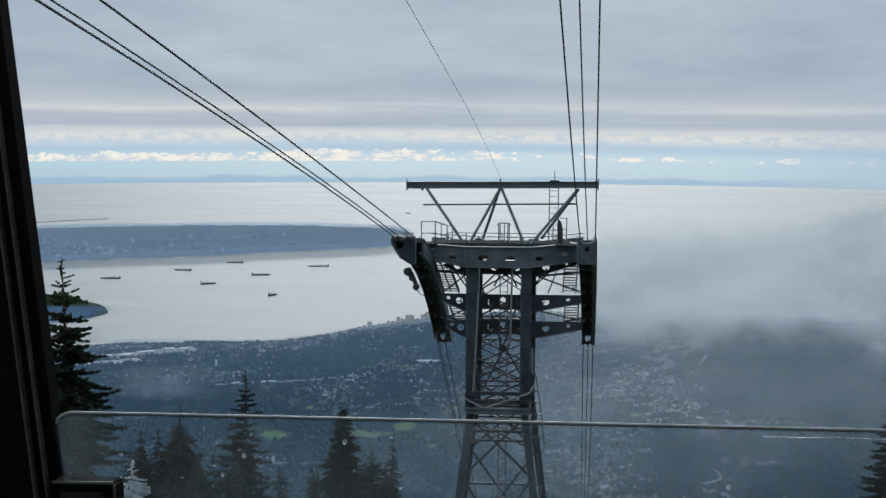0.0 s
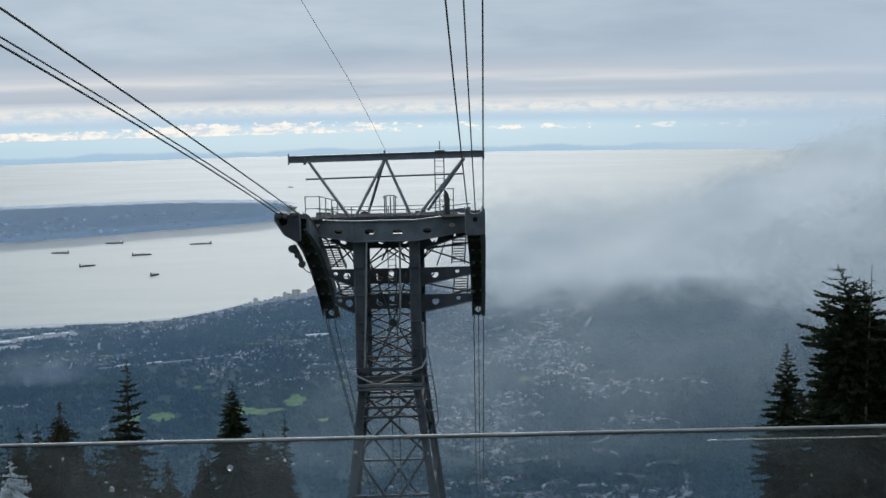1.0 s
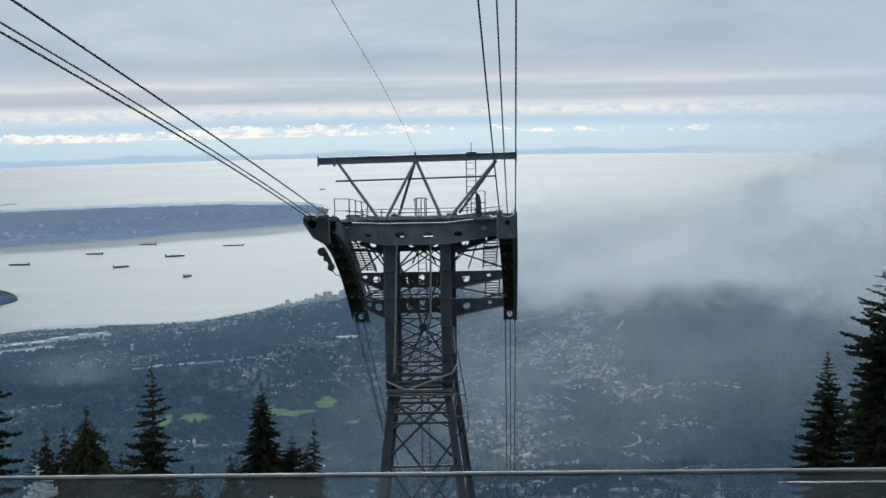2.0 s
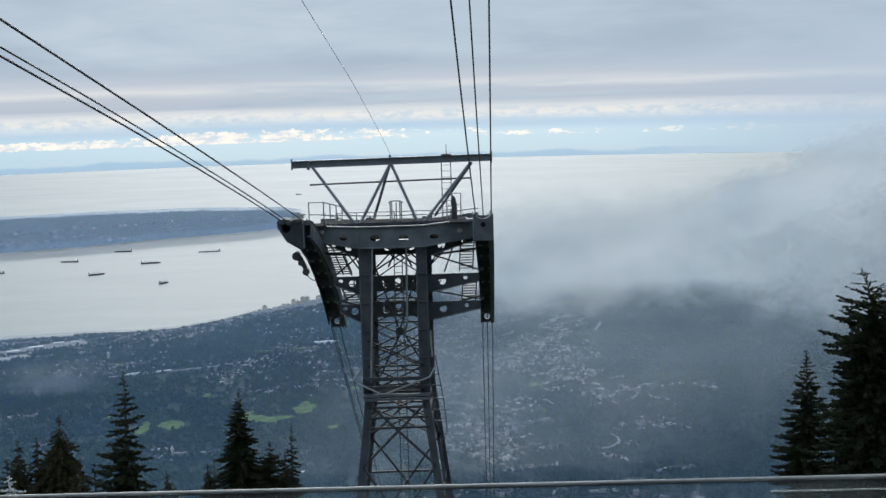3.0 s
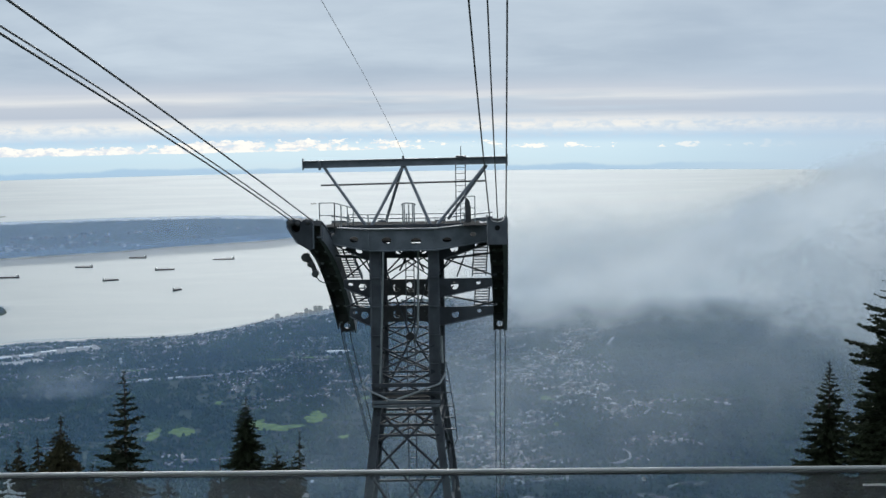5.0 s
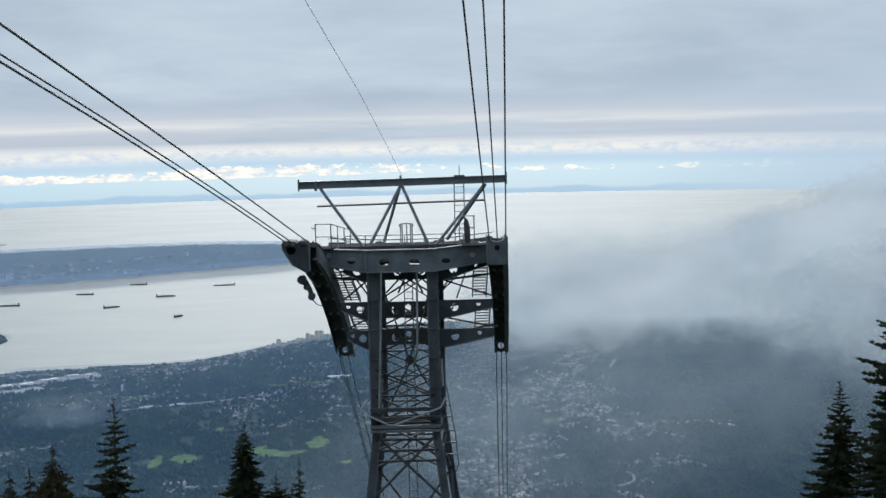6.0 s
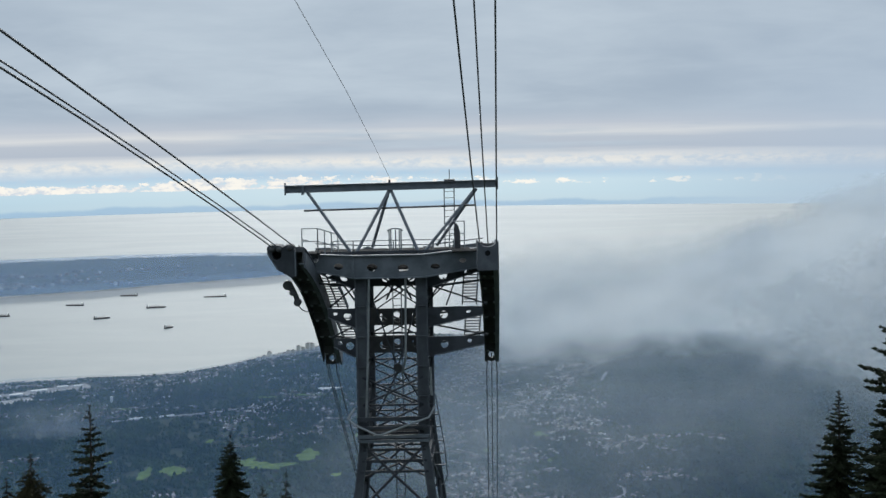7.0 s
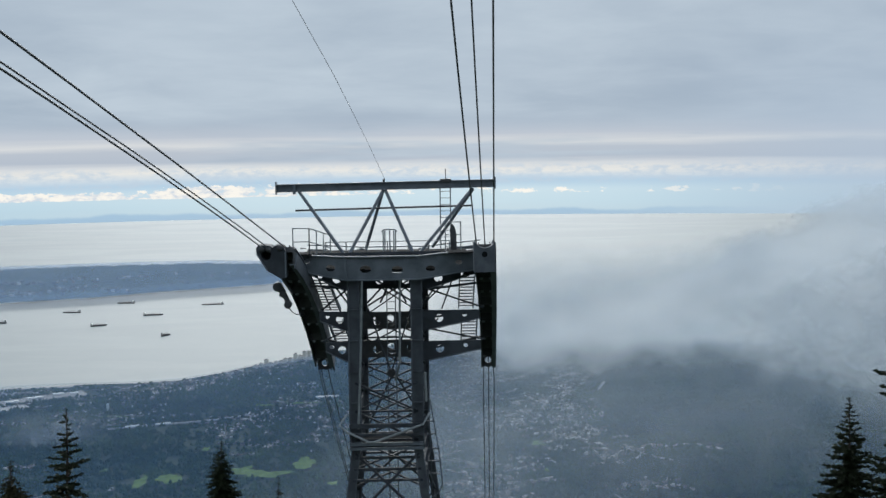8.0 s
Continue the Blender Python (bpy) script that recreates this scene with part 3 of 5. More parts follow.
# ---- woods and houses of the far suburb ----
def houses_here(x, y):
    """How closely built the suburb is at a place, from 0 to 1."""
    v = 0.5 + 1.0 * noise.noise((x * 0.011, y * 0.008, 11.0)) + 0.7 * noise.noise((x * 0.035, y * 0.022, 6.0))
    if y < 1180 and x < -20:
        v -= 0.5
    if 1190 < y < 1275 and -420 < x < -240:
        v -= 0.9
    if 1150 < y < 1330 and -235 < x < -90:
        v += 0.45
    for hx, hy, ha, hb in ((-378, 1121, 34, 14), (-195, 995, 34, 26), (-165, 1050, 22, 16), (-285, 1045, 26, 10)):
        if ((x - hx) / ha) ** 2 + ((y - hy) / hb) ** 2 < 1:
            v += 0.75
    if x > 185 and not (1140 < y < 1165 and x < 300):
        v -= min(1.6, (x - 185) * 0.022)
    if shore(x) - y < 90:
        v += 0.35
    if x > 20:
        v += 0.27
    if -330 < x < -110 and shore(x) - y < 60:
        v += 0.5
    return v


def suburb():
    rnd = random.Random(4)
    hv, hf, tv, tf = [], [], [], []
    sv, sf = [], []

    def house(x, y, a, tall=1.0):
        l, w, hh, r = rnd.uniform(0.9, 2.5), rnd.uniform(0.7, 1.2), rnd.uniform(0.8, 1.4), rnd.uniform(0.4, 0.8)
        hh *= tall
        if x > 20:
            l, w, hh = l * 1.35, w * 1.3, hh * 1.2
        if rnd.random() < 0.04:
            l, w, r = l * 2.2, w * 1.7, 0.1
        if on_way(x, y):
            return
        z = land_z(x, y) - 0.1
        c, s, base = math.cos(a), math.sin(a), len(hv)
        for px, py, pz in ((-l, -w, 0), (l, -w, 0), (l, w, 0), (-l, w, 0), (-l, -w, hh), (l, -w, hh), (l, w, hh), (-l, w, hh)):
            hv.append((x + px * c - py * s, y + px * s + py * c, z + pz))
        hv.append((x, y, z + hh + r))
        hf.extend([tuple(base + k for k in f) for f in ((0, 1, 5, 4), (1, 2, 6, 5), (2, 3, 7, 6), (3, 0, 4, 7), (4, 5, 8), (5, 6, 8), (6, 7, 8), (7, 4, 8))])

    streets = 0
    while streets < 560:
        x, y = rnd.uniform(-640, 330), rnd.uniform(800, 1780)
        if y > shore(x) - 12 or houses_here(x, y) < 0.5 + 0.35 * rnd.random():
            continue
        streets += 1
        a = 0.35 + 1.1 * noise.noise((x * 0.004, y * 0.004, 20.0)) + rnd.choice((0, 0, math.pi / 2)) + rnd.uniform(-0.15, 0.15)
        bend, paved = rnd.gauss(0, 0.07 if x > 20 else 0.03), rnd.random() < (0.55 if x > 20 else 0.3)
        for step in range(rnd.randint(8, 26)):
            x, y, a = x + 2.9 * math.cos(a), y + 2.9 * math.sin(a), a + bend
            if y > shore(x) - 8 or houses_here(x, y) < 0.3:
                break
            for s in (-1, 1):
                if rnd.random() < 0.62:
                    o = s * rnd.uniform(2.0, 2.9)
                    house(x - o * math.sin(a), y + o * math.cos(a), a)
            if paved:
                b, z = len(sv), land_z(x, y) + 0.55
                for du, dv in ((-1.6, -0.6), (1.6, -0.6), (1.6, 0.6), (-1.6, 0.6)):
                    sv.append((x + du * math.cos(a) - dv * math.sin(a), y + du * math.sin(a) + dv * math.cos(a), z))
                sf.append((b, b + 1, b + 2, b + 3))
    town = 0
    while town < 480:
        x = rnd.uniform(-420, -95)
        y = shore(x) - 10 - 150 * rnd.random() ** 1.6
        if noise.noise((x * 0.02, y * 0.02, 17.0)) + 0.35 * (x + 260) / 160 < rnd.uniform(-0.3, 0.5) or on_way(x, y):
            continue
        town += 1
        house(x, y, 0.5 + rnd.choice((0, math.pi / 2)) + rnd.uniform(-0.2, 0.2), rnd.uniform(1.0, 1.9) if rnd.random() < 0.35 else 1.0)
    tagged(plain("suburb_streets", sv, sf, ASPHALT), "narrow paved streets between the houses", "streets", kind="stuff")
    tagged(plain("suburb_houses", hv, hf, HOUSE), "scattered pale and grey suburb houses among trees", "houses", kind="stuff")
    n = 0
    while n < 62000:
        x, y = rnd.uniform(-700, 720), rnd.uniform(760, 1870)
        if y > shore(x) - 3 or (houses_here(x, y) > 0.75 and rnd.random() < 0.6):
            continue
        if noise.noise((x * 0.05, y * 0.05, 9.0)) < -0.25 and rnd.random() < 0.7:
            continue
        if any(((x - fx) / fa) ** 2 + ((y - fy) / fb) ** 2 < 0.55 + 0.4 * rnd.random() for fx, fy, fa, fb in FIELDS):
            continue
        n += 1
        if on_way(x, y):
            continue
        near_shore = shore(x) - y < 60
        z, hh, r = land_z(x, y), rnd.uniform(2.0, 5.0) * (0.35 if near_shore and -260 < x < -110 else 0.6 if near_shore else 0.5 if x > 60 and y > 1380 else 1.0), rnd.uniform(1.3, 2.7)
        base, q = len(tv), rnd.random() * 6
        waist = rnd.choice((0.35, 0.6, 0.8))
        for lo, hi, grow in ((0.0, 0.25, 1.0), (0.5, 0.8, waist)):
            for k in range(5):
                rr, b = r * grow * rnd.uniform(0.7, 1.25), q + k * 1.2566 + grow
                tv.append((x + rr * math.cos(b), y + rr * math.sin(b), z + hh * rnd.uniform(lo, hi)))
        tv.append((x + rnd.uniform(-0.3, 0.3) * r, y + rnd.uniform(-0.3, 0.3) * r, z + hh))
        tf += [(base + k, base + (k + 1) % 5, base + 5 + (k + 1) % 5, base + 5 + k) for k in range(5)] + [(base + 5 + k, base + 5 + (k + 1) % 5, base + 10) for k in range(5)]
    for cx, cy, ax, ay, num in ((-697, 1714, 90, 70, 1800), (-760, 2680, 520, 350, 9000)):
        for _ in range(num):
            x, y = cx + ax * rnd.uniform(-1, 1), cy + ay * rnd.uniform(-1, 1)
            d = in_park(x, y) if cy < 2000 else in_peninsula(x, y)
            if d < (5 if cy < 2000 else 12):
                continue
            lump = 1.0 + 0.35 * noise.noise((x * 0.05, y * 0.05, 2.0)) + 0.2 * noise.noise((x * 0.13, y * 0.13, 4.0))
            z = SEA - 2 + min(1.0, d / 45.0) * ((20 if cy < 2000 else 5) + 2) * lump - 1.5
            hh, r, base, q = rnd.uniform(2.0, 4.5) * (1.9 if cy < 2000 else 0.8), rnd.uniform(1.6, 3.6), len(tv), rnd.random() * 6
            for k in range(5):
                tv.append((x + r * math.cos(q + k * 1.2566), y + r * math.sin(q + k * 1.2566), z + hh * rnd.uniform(0.1, 0.4)))
            tv += [(x, y, z + hh), (x, y, z - 0.5)]
            tf += [(base + k, base + (k + 1) % 5, base + 5) for k in range(5)] + [(base + (k + 1) % 5, base + k, base + 6) for k in range(5)]
    tagged(plain("far_woods", tv, tf, WOODS), "dark green far woods between the suburb streets", "woods", kind="stuff")


suburb()


def headland_houses():
    """Pale far houses on the low front slope of the headland, with a few on its crest."""
    rnd, verts, faces = random.Random(31), [], []
    while len(faces) < 5 * 360:
        x = rnd.uniform(-1150, -250)
        front, back = (float(np.interp(x, *rim)) for rim in (PEN_FRONT, PEN_BACK))
        crest = rnd.random() < 0.08
        y = back - rnd.uniform(14, 40) if crest else front + 18 + (back - front) * 0.5 * rnd.random() ** 1.3
        if not crest and noise.noise((x * 0.008, y * 0.02, 4.0)) - (x + 620) * 0.0012 < rnd.uniform(-0.1, 0.6):
            continue
        d = in_peninsula(x, y)
        if d < 10:
            continue
        z, w, t, h = SEA - 2 + min(1.0, d / 45.0) * 7.0, rnd.uniform(2.0, 5.0), rnd.uniform(1.5, 3.0), rnd.uniform(4.0, 6.5) * (0.45 if crest else 1.0)
        b = len(verts)
        verts += [(x + sx * w, y + sy * t, z + zz) for zz in (0.0, h) for sx, sy in ((-1, -1), (1, -1), (1, 1), (-1, 1))]
        faces += [(b, b + 1, b + 5, b + 4), (b + 1, b + 2, b + 6, b + 5), (b + 2, b + 3, b + 7, b + 6), (b + 3, b, b + 4, b + 7), (b + 4, b + 5, b + 6, b + 7)]
    tagged(plain("headland_houses", verts, faces, HOUSE), "tiny pale houses scattered over the far headland", "houses", kind="stuff")


headland_houses()
strip("ground_far_beach", "thin pale beach along the far headland", "beach", [(-920, 2262), (-840, 2312), (-645, 2392), (-512, 2480), (-335, 2566), (-245, 2650)], 7, SAND, 0.4)


def apartment(x, y, w, d, h, turn):
    z = land_z(x, y) - 0.5
    top = thing("apartment_building", (x, y, z), "pale concrete apartment tower by the shore", "apartment building", "towers along the shore")
    m = Matrix.Translation((x, y, z)) @ Matrix.Rotation(turn, 4, "Z")

    def block(x0, y0, z0, x1, y1, z1):
        bm = bmesh.new()
        bar(bm, ((x0 + x1) / 2, (y0 + y1) / 2, z0), ((x0 + x1) / 2, (y0 + y1) / 2, z1), x1 - x0, y1 - y0, (0, 1, 0))
        bmesh.ops.transform(bm, matrix=m, verts=bm.verts)
        return bm
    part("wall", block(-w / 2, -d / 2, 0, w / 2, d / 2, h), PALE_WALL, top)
    part("roof", block(-w / 2 - 0.15, -d / 2 - 0.15, h, w / 2 + 0.15, d / 2 + 0.15, h + 0.3), ROOF_GREY, top, "flat grey roof")
    part("lift_house", block(-w / 5, -d / 5, h + 0.3, w / 5, d / 5, h + 1.3), ROOF_GREY, top)
    for k in range(1, int(h // 1.6)):
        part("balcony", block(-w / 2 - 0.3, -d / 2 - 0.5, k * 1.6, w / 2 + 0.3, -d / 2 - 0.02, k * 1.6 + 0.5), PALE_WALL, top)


rnd = random.Random(12)
for x, y, h in ((-212, 1610, 5), (-205, 1613, 7), (-199, 1622, 11), (-193, 1620, 6), (-187, 1632, 6), (-181, 1640, 5), (-176, 1645, 8), (-170, 1650, 7), (-163, 1655, 13),
                (-158, 1662, 9), (-151, 1663, 15), (-146, 1669, 14), (-138, 1672, 8), (-130, 1685, 12), (-124, 1688, 16), (-116, 1694, 9), (-240, 1570, 3.5), (-228, 1588, 4)):
    apartment(x, y, rnd.uniform(5.0, 9.5), rnd.uniform(4, 6), h * 0.9, rnd.uniform(-0.3, 0.3))


def warehouse(x, y, l, w, h, turn):
    z = land_z(x, y) - 0.3
    top = thing("warehouse", (x, y, z), "long white flat-roofed warehouse among trees", "warehouse", "long white sheds")
    m = Matrix.Translation((x, y, z)) @ Matrix.Rotation(turn, 4, "Z")
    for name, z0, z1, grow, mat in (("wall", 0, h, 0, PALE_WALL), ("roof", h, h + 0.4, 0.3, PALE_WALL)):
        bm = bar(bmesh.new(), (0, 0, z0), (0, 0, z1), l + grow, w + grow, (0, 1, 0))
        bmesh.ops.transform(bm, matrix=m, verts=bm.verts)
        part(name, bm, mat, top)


for row in ((-103, 1409, 28, 7, 3, 0.1), (-472, 1422, 15, 6, 2.0, 0.5), (-452, 1444, 18, 6, 2.0, 0.45), (-492, 1410, 12, 7, 2.0, 0.4), (-430, 1464, 13, 5, 2, 0.3), (-412, 1468, 9, 5, 2, 0.4), (-300, 1281, 14, 3, 2, 0.4), (-270, 1293, 16, 3, 2, 0.4), (-345, 1360, 2.5, 2.5, 9, 0), (-88, 925, 5.5, 3.5, 1.6, 0.2)):
    warehouse(*row)


# ---- ships ----
def ship(x, y, l, turn, deep):
    top = thing("cargo_ship", (x, y, SEA), "long dark cargo ship at anchor in the bay", "ship", "ships at anchor")
    m = Matrix.Translation((x, y, SEA)) @ Matrix.Rotation(turn, 4, "Z")
    b = l * 0.15

    def done(name, bm, mat, label=""):
        bmesh.ops.transform(bm, matrix=m, verts=bm.verts)
        part(name, bm, mat, top, label)
    bm = bmesh.new()
    secs = ((-0.5, 0.75, 0.4), (-0.46, 0.95, 0.0), (0.30, 1.0, 0.0), (0.42, 0.7, 0.0), (0.5, 0.05, 0.2))
    loops = []
    for sx, sw, keel in secs:
        loops.append([bm.verts.new((sx * l, s * sw * b / 2 * k, z)) for s, k, z in ((-1, 0.8, keel * deep - 0.6), (-1, 1, deep), (1, 1, deep), (1, 0.8, keel * deep - 0.6))])
    for a, c in zip(loops, loops[1:]):
        for k in range(4):
            bm.faces.new((a[k], a[(k + 1) % 4], c[(k + 1) % 4], c[k]))
    bm.faces.new(loops[0][::-1])
    bm.faces.new(loops[-1])
    bmesh.ops.recalc_face_normals(bm, faces=bm.faces)
    done("hull", bm, SHIP_HULL)
    for k in range(5):
        cx = (-0.24 + 0.14 * k) * l
        done("hatch", bar(bmesh.new(), (cx, 0, deep), (cx, 0, deep + 0.5), l * 0.1, b * 0.6, (0, 1, 0)), SHIP_DECK)
    done("deckhouse", bar(bmesh.new(), (-0.41 * l, 0, deep), (-0.41 * l, 0, deep + 3.4), l * 0.06, b * 0.85, (0, 1, 0)), SHIP_WHITE, "white deckhouse")
    done("funnel", tube(bmesh.new(), [(-0.46 * l, 0, deep), (-0.46 * l, 0, deep + 3.6)], 0.6), SHIP_HULL)
    for k in range(4):
        cx = (-0.31 + 0.14 * k + 0.0) * l
        bm = tube(bmesh.new(), [(cx, 0, deep), (cx, 0, deep + 2.6)], 0.22, 6)
        tube(bm, [(cx, 0, deep + 2.4), (cx + l * 0.08, 0, deep + 1.6)], 0.13, 6)
        done("deck_crane", bm, SHIP_DECK)
    done("mast", tube(bmesh.new(), [(0.46 * l, 0, deep), (0.46 * l, 0, deep + 2.2)], 0.15, 6), SHIP_WHITE)


for row in ((-712.7, 2076.5, 36, 3.2, 2.0), (-617, 2196, 33, 3.05, 1.8), (-548, 2317, 34, 3.1, 1.8), (-526, 2028, 27, 0.45, 2.0),
            (-460.8, 2147, 34, 0.2, 2.2), (-378, 2279, 41, 3.25, 1.6), (-391.5, 1912, 18, 0.9, 2.2), (-314, 3465, 16, 0.3, 1.2)):
    ship(*row)


# ---- mist, painted haze ----
def veil(name, label, category, place, mat, cols=48, rows=20, us=None, vs=None):
    """A thin sheet of cloud or painted haze: place(u, v) gives its points for u and v, as a rule from 0 to 1."""
    us, vs = us or [i / cols for i in range(cols + 1)], vs or [j / rows for j in range(rows + 1)]
    cols, rows = len(us) - 1, len(vs) - 1
    verts = [place(u, v) for v in vs for u in us]
    w = cols + 1
    faces = [(j * w + i, j * w + i + 1, (j + 1) * w + i + 1, (j + 1) * w + i) for j in range(rows) for i in range(cols)]
    ob = plain(name, verts, faces, mat, True)
    uv = ob.data.uv_layers.new(name="extent")
    for loop in ob.data.loops:
        k = loop.vertex_index
        uv.data[loop.index].uv = (us[k % w], vs[k // w])
    return tagged(ob, label, category, kind="stuff")


def upright(x0, x1, y, low, high, lean, bulge):
    def place(u, v):
        px = x0 + (x1 - x0) * u
        top = float(np.interp(px, *high))
        pz = low + (top - low) * v
        puff = noise.noise((px * 0.008, pz * 0.012, y * 0.01)) + 0.5 * noise.noise((px * 0.02, pz * 0.03, 2.0))
        return (px, y + lean * (pz - low) + bulge * puff, pz)
    return place


def level(x0, x1, y0, y1, z, lift):
    def place(u, v):
        px, py = x0 + (x1 - x0) * u, y0 + (y1 - y0) * v
        return (px, py, z + lift * noise.noise((px * 0.006, py * 0.006, z * 0.1)))
    return place


# blue light scattered by distant air, put into the colour of see-through sheets
HAZE_TINT = (0.225, 0.425, 0.745)


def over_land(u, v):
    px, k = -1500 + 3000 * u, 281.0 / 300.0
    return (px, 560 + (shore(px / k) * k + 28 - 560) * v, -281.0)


veil("haze", "blue-tinted sheet painting the aerial haze over the suburb", "haze", over_land,
     mist_material("painted_blue_haze", 0.242, 0.215, 0.006, (1.0, 1.0), HAZE_TINT, (0.02, 0.02, 0.02, 0.01), rims=(0.13, 0.006), rag=(0.0, 0.0)), 150, 20)


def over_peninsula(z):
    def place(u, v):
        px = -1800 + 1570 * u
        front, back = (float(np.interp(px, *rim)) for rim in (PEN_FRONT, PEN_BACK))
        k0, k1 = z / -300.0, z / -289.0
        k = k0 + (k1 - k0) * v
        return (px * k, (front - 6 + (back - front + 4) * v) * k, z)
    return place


# three tinted sheets carry the far headland's aerial haze in their colour
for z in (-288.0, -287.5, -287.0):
    veil("haze", "blue-tinted sheet painting the aerial haze before the far headland", "haze", over_peninsula(z),
         mist_material("painted_far_haze", 0.242, 0.21, 0.02, (1.0, 1.0), (0.53, 0.71, 0.95), (0.02, 0.04, 0.004, 0.02), rims=(0.004, 0.02), rag=(0.0, 0.0)), 80, 16)


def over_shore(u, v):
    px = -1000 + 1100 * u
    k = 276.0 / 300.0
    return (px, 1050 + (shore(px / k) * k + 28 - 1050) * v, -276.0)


# distance haze painted as tinted sheets, denser towards the shore
veil("haze", "pale tinted sheet painting the distance haze towards the shore", "haze", over_shore,
     mist_material("painted_shore_haze", 0.18, 0.14, 0.01, (1.0, 1.0), (0.42, 0.60, 0.83), (0.02, 0.1, 0.95, 0.008), rims=(0.13, 0.006), rag=(0.0, 0.0)), 110, 20)
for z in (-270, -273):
    veil("haze", "blue-tinted sheet painting the haze round the near headland", "haze", level(-722, -538, 1472, 1616, z, 2),
         mist_material("painted_near_haze", 0.242, 0.22, 0.003, (1.0, 1.0), HAZE_TINT, (0.16, 0.16, 0.16, 0.16), rag=(0.0, 0.0)))


def bank(y, low, high, x1, lean=0.25, bulge=10):
    """An upright sheet between a lower and an upper edge, each given as places along x and heights; clear air of the same sheet lies round it."""
    def place(u, v):
        px = low[0][0] + (x1 - low[0][0]) * u
        z0, z1 = float(np.interp(px, *low)), float(np.interp(px, *high))
        pz = z0 + (z1 - z0) * v if v <= 1 else z1 + (v - 1) * 120
        if v < 0:
            pz = z0 + v * 50
        puff = noise.noise((px * 0.008, pz * 0.012, y * 0.01)) + 0.5 * noise.noise((px * 0.02, pz * 0.03, 2.0))
        return (px, y + lean * (pz - z0) + bulge * puff, pz)
    return place


def spread(cols, rows):
    return dict(us=[i / cols for i in range(cols + 1)], vs=[-1.0] + [j / rows for j in range(rows + 1)] + [1.6, 2.4])


# shaded and lit cloud tones, painted between by noise
BILLOWS = ((0.57, 0.64, 0.705), (0.75, 0.795, 0.83))
GREYS, PALES = ((0.52, 0.595, 0.665), (0.67, 0.725, 0.77)), ((0.53, 0.60, 0.665), (0.66, 0.71, 0.75))
veil("mist_bank", "pale mist thickening over the outer bay", "mist",
     bank(1640, ([14, 300, 600, 1700], [-300, -300, -302, -302]), ([14, 300, 450, 600, 800, 1700], [-136, -130, -116, -98, -48, -20]), 1700),
     bank_material("pale_cloud", (0, 130), (0.50, 0.62), (250, 620), (0.74, 0.93), 0.004, PALES), **spread(100, 36))
veil("mist_bank", "grey cloud bank drifting in over the shore", "mist",
     bank(1230, ([10, 60, 100, 150, 200, 320, 380, 430, 500, 1400], [-286, -276, -266, -258, -254, -262, -270, -288, -299, -299]),
          ([10, 100, 200, 308, 360, 400, 440, 500, 1400], [-140, -122, -110, -98, -90, -76, -56, -36, 20]), 1400),
     bank_material("grey_cloud", (30, 112), (0.42, 0.85), (200, 390), (0.86, 1.0), 0.0075, GREYS, 0.42), **spread(140, 56))
veil("mist_bank", "bright billowing front of the grey cloud bank", "mist",
     bank(1120, ([9, 250, 330, 400, 470, 900], [-190, -200, -212, -236, -262, -280]), ([9, 250, 330, 400, 470, 900], [-160, -150, -138, -112, -90, -60]), 900),
     bank_material("billowing_cloud", (260, 380), (0.70, 0.80), (200, 390), (0.40, 0.95), 0.016, BILLOWS, 0.4, 1.7), **spread(80, 36))
for y, size in ((900, 0.010), (960, 0.013)):
    veil("mist_bank", "thin grey mist over the dark hill side", "mist",
         bank(y, ([-60, 120, 300, 420, 800], [-298, -298, -298, -298, -298]), ([-60, 120, 300, 420, 800], [-128, -112, -110, -118, -110]), 800),
         bank_material("thin_grey_cloud", (-40, 30), (0.40, 0.55), (100, 300), (0.11, 0.235), size, ((0.46, 0.56, 0.65), (0.62, 0.69, 0.74)), 0.40), **spread(60, 24))
veil("mist_wisp", "thin grey mist rising round the foot of the tower", "mist",
     upright(-150, 330, 860, -300, ([-150, 0, 330], [-196, -160, -170]), 0.3, 8),
     mist_material("low_mist", 0.242, 0.08, 0.012, (1.2, 0.0), (0.60, 0.66, 0.70), (0.35, 0.5, 0.15, 0.6), contrast=(0.32, 0.66)), 48, 16)
veil("mist_wisp", "small torn wisp of mist over the woods", "mist",
     upright(-440, -290, 1200, -302, ([-440, -290], [-262, -258]), 0.4, 8),
     mist_material("torn_cloud", 0.25, 0.0, 0.03, (1.3, 1.0), (0.80, 0.88, 1.0), (0.4, 0.4, 0.4, 0.4)), 16, 8)
veil("mist_wisp", "small pale puff of mist under the cloud bank", "mist",
     upright(345, 440, 1300, -272, ([345, 440], [-232, -230]), 0.4, 6),
     mist_material("small_puff", 0.26, 0.04, 0.03, (1.4, 0.0), (0.80, 0.87, 0.93), (0.45, 0.45, 0.45, 0.45)), 16, 8)


# ---- the cable tower ----
TX, TY = 0.2, 62.6
tower = thing("cable_tower", (TX, TY, land_z(TX, TY) + 1.0), "tall dark grey steel lattice cable car tower", "cable tower")
YF, YR = 60.4, 65.0                                   # front and rear frame


def column(a, b, w):
    bm = beam(bmesh.new(), a, b, w, w * 0.9, 0.07, (1, 0, 0))
    z = a[2] - 0.9
    while z > b[2]:
        bar(bm, (a[0] - w * 0.42, a[1], z), (a[0] + w * 0.42, a[1], z), w * 0.6, 0.03)
        z -= 1.4
    part("column", bm, STEEL_MID, tower)


KNEE = -15.6
TOPS = {"fl": (-1.41, YF), "fr": (1.38, YF), "rl": (-1.2, YR), "rr": (1.74, YR)}
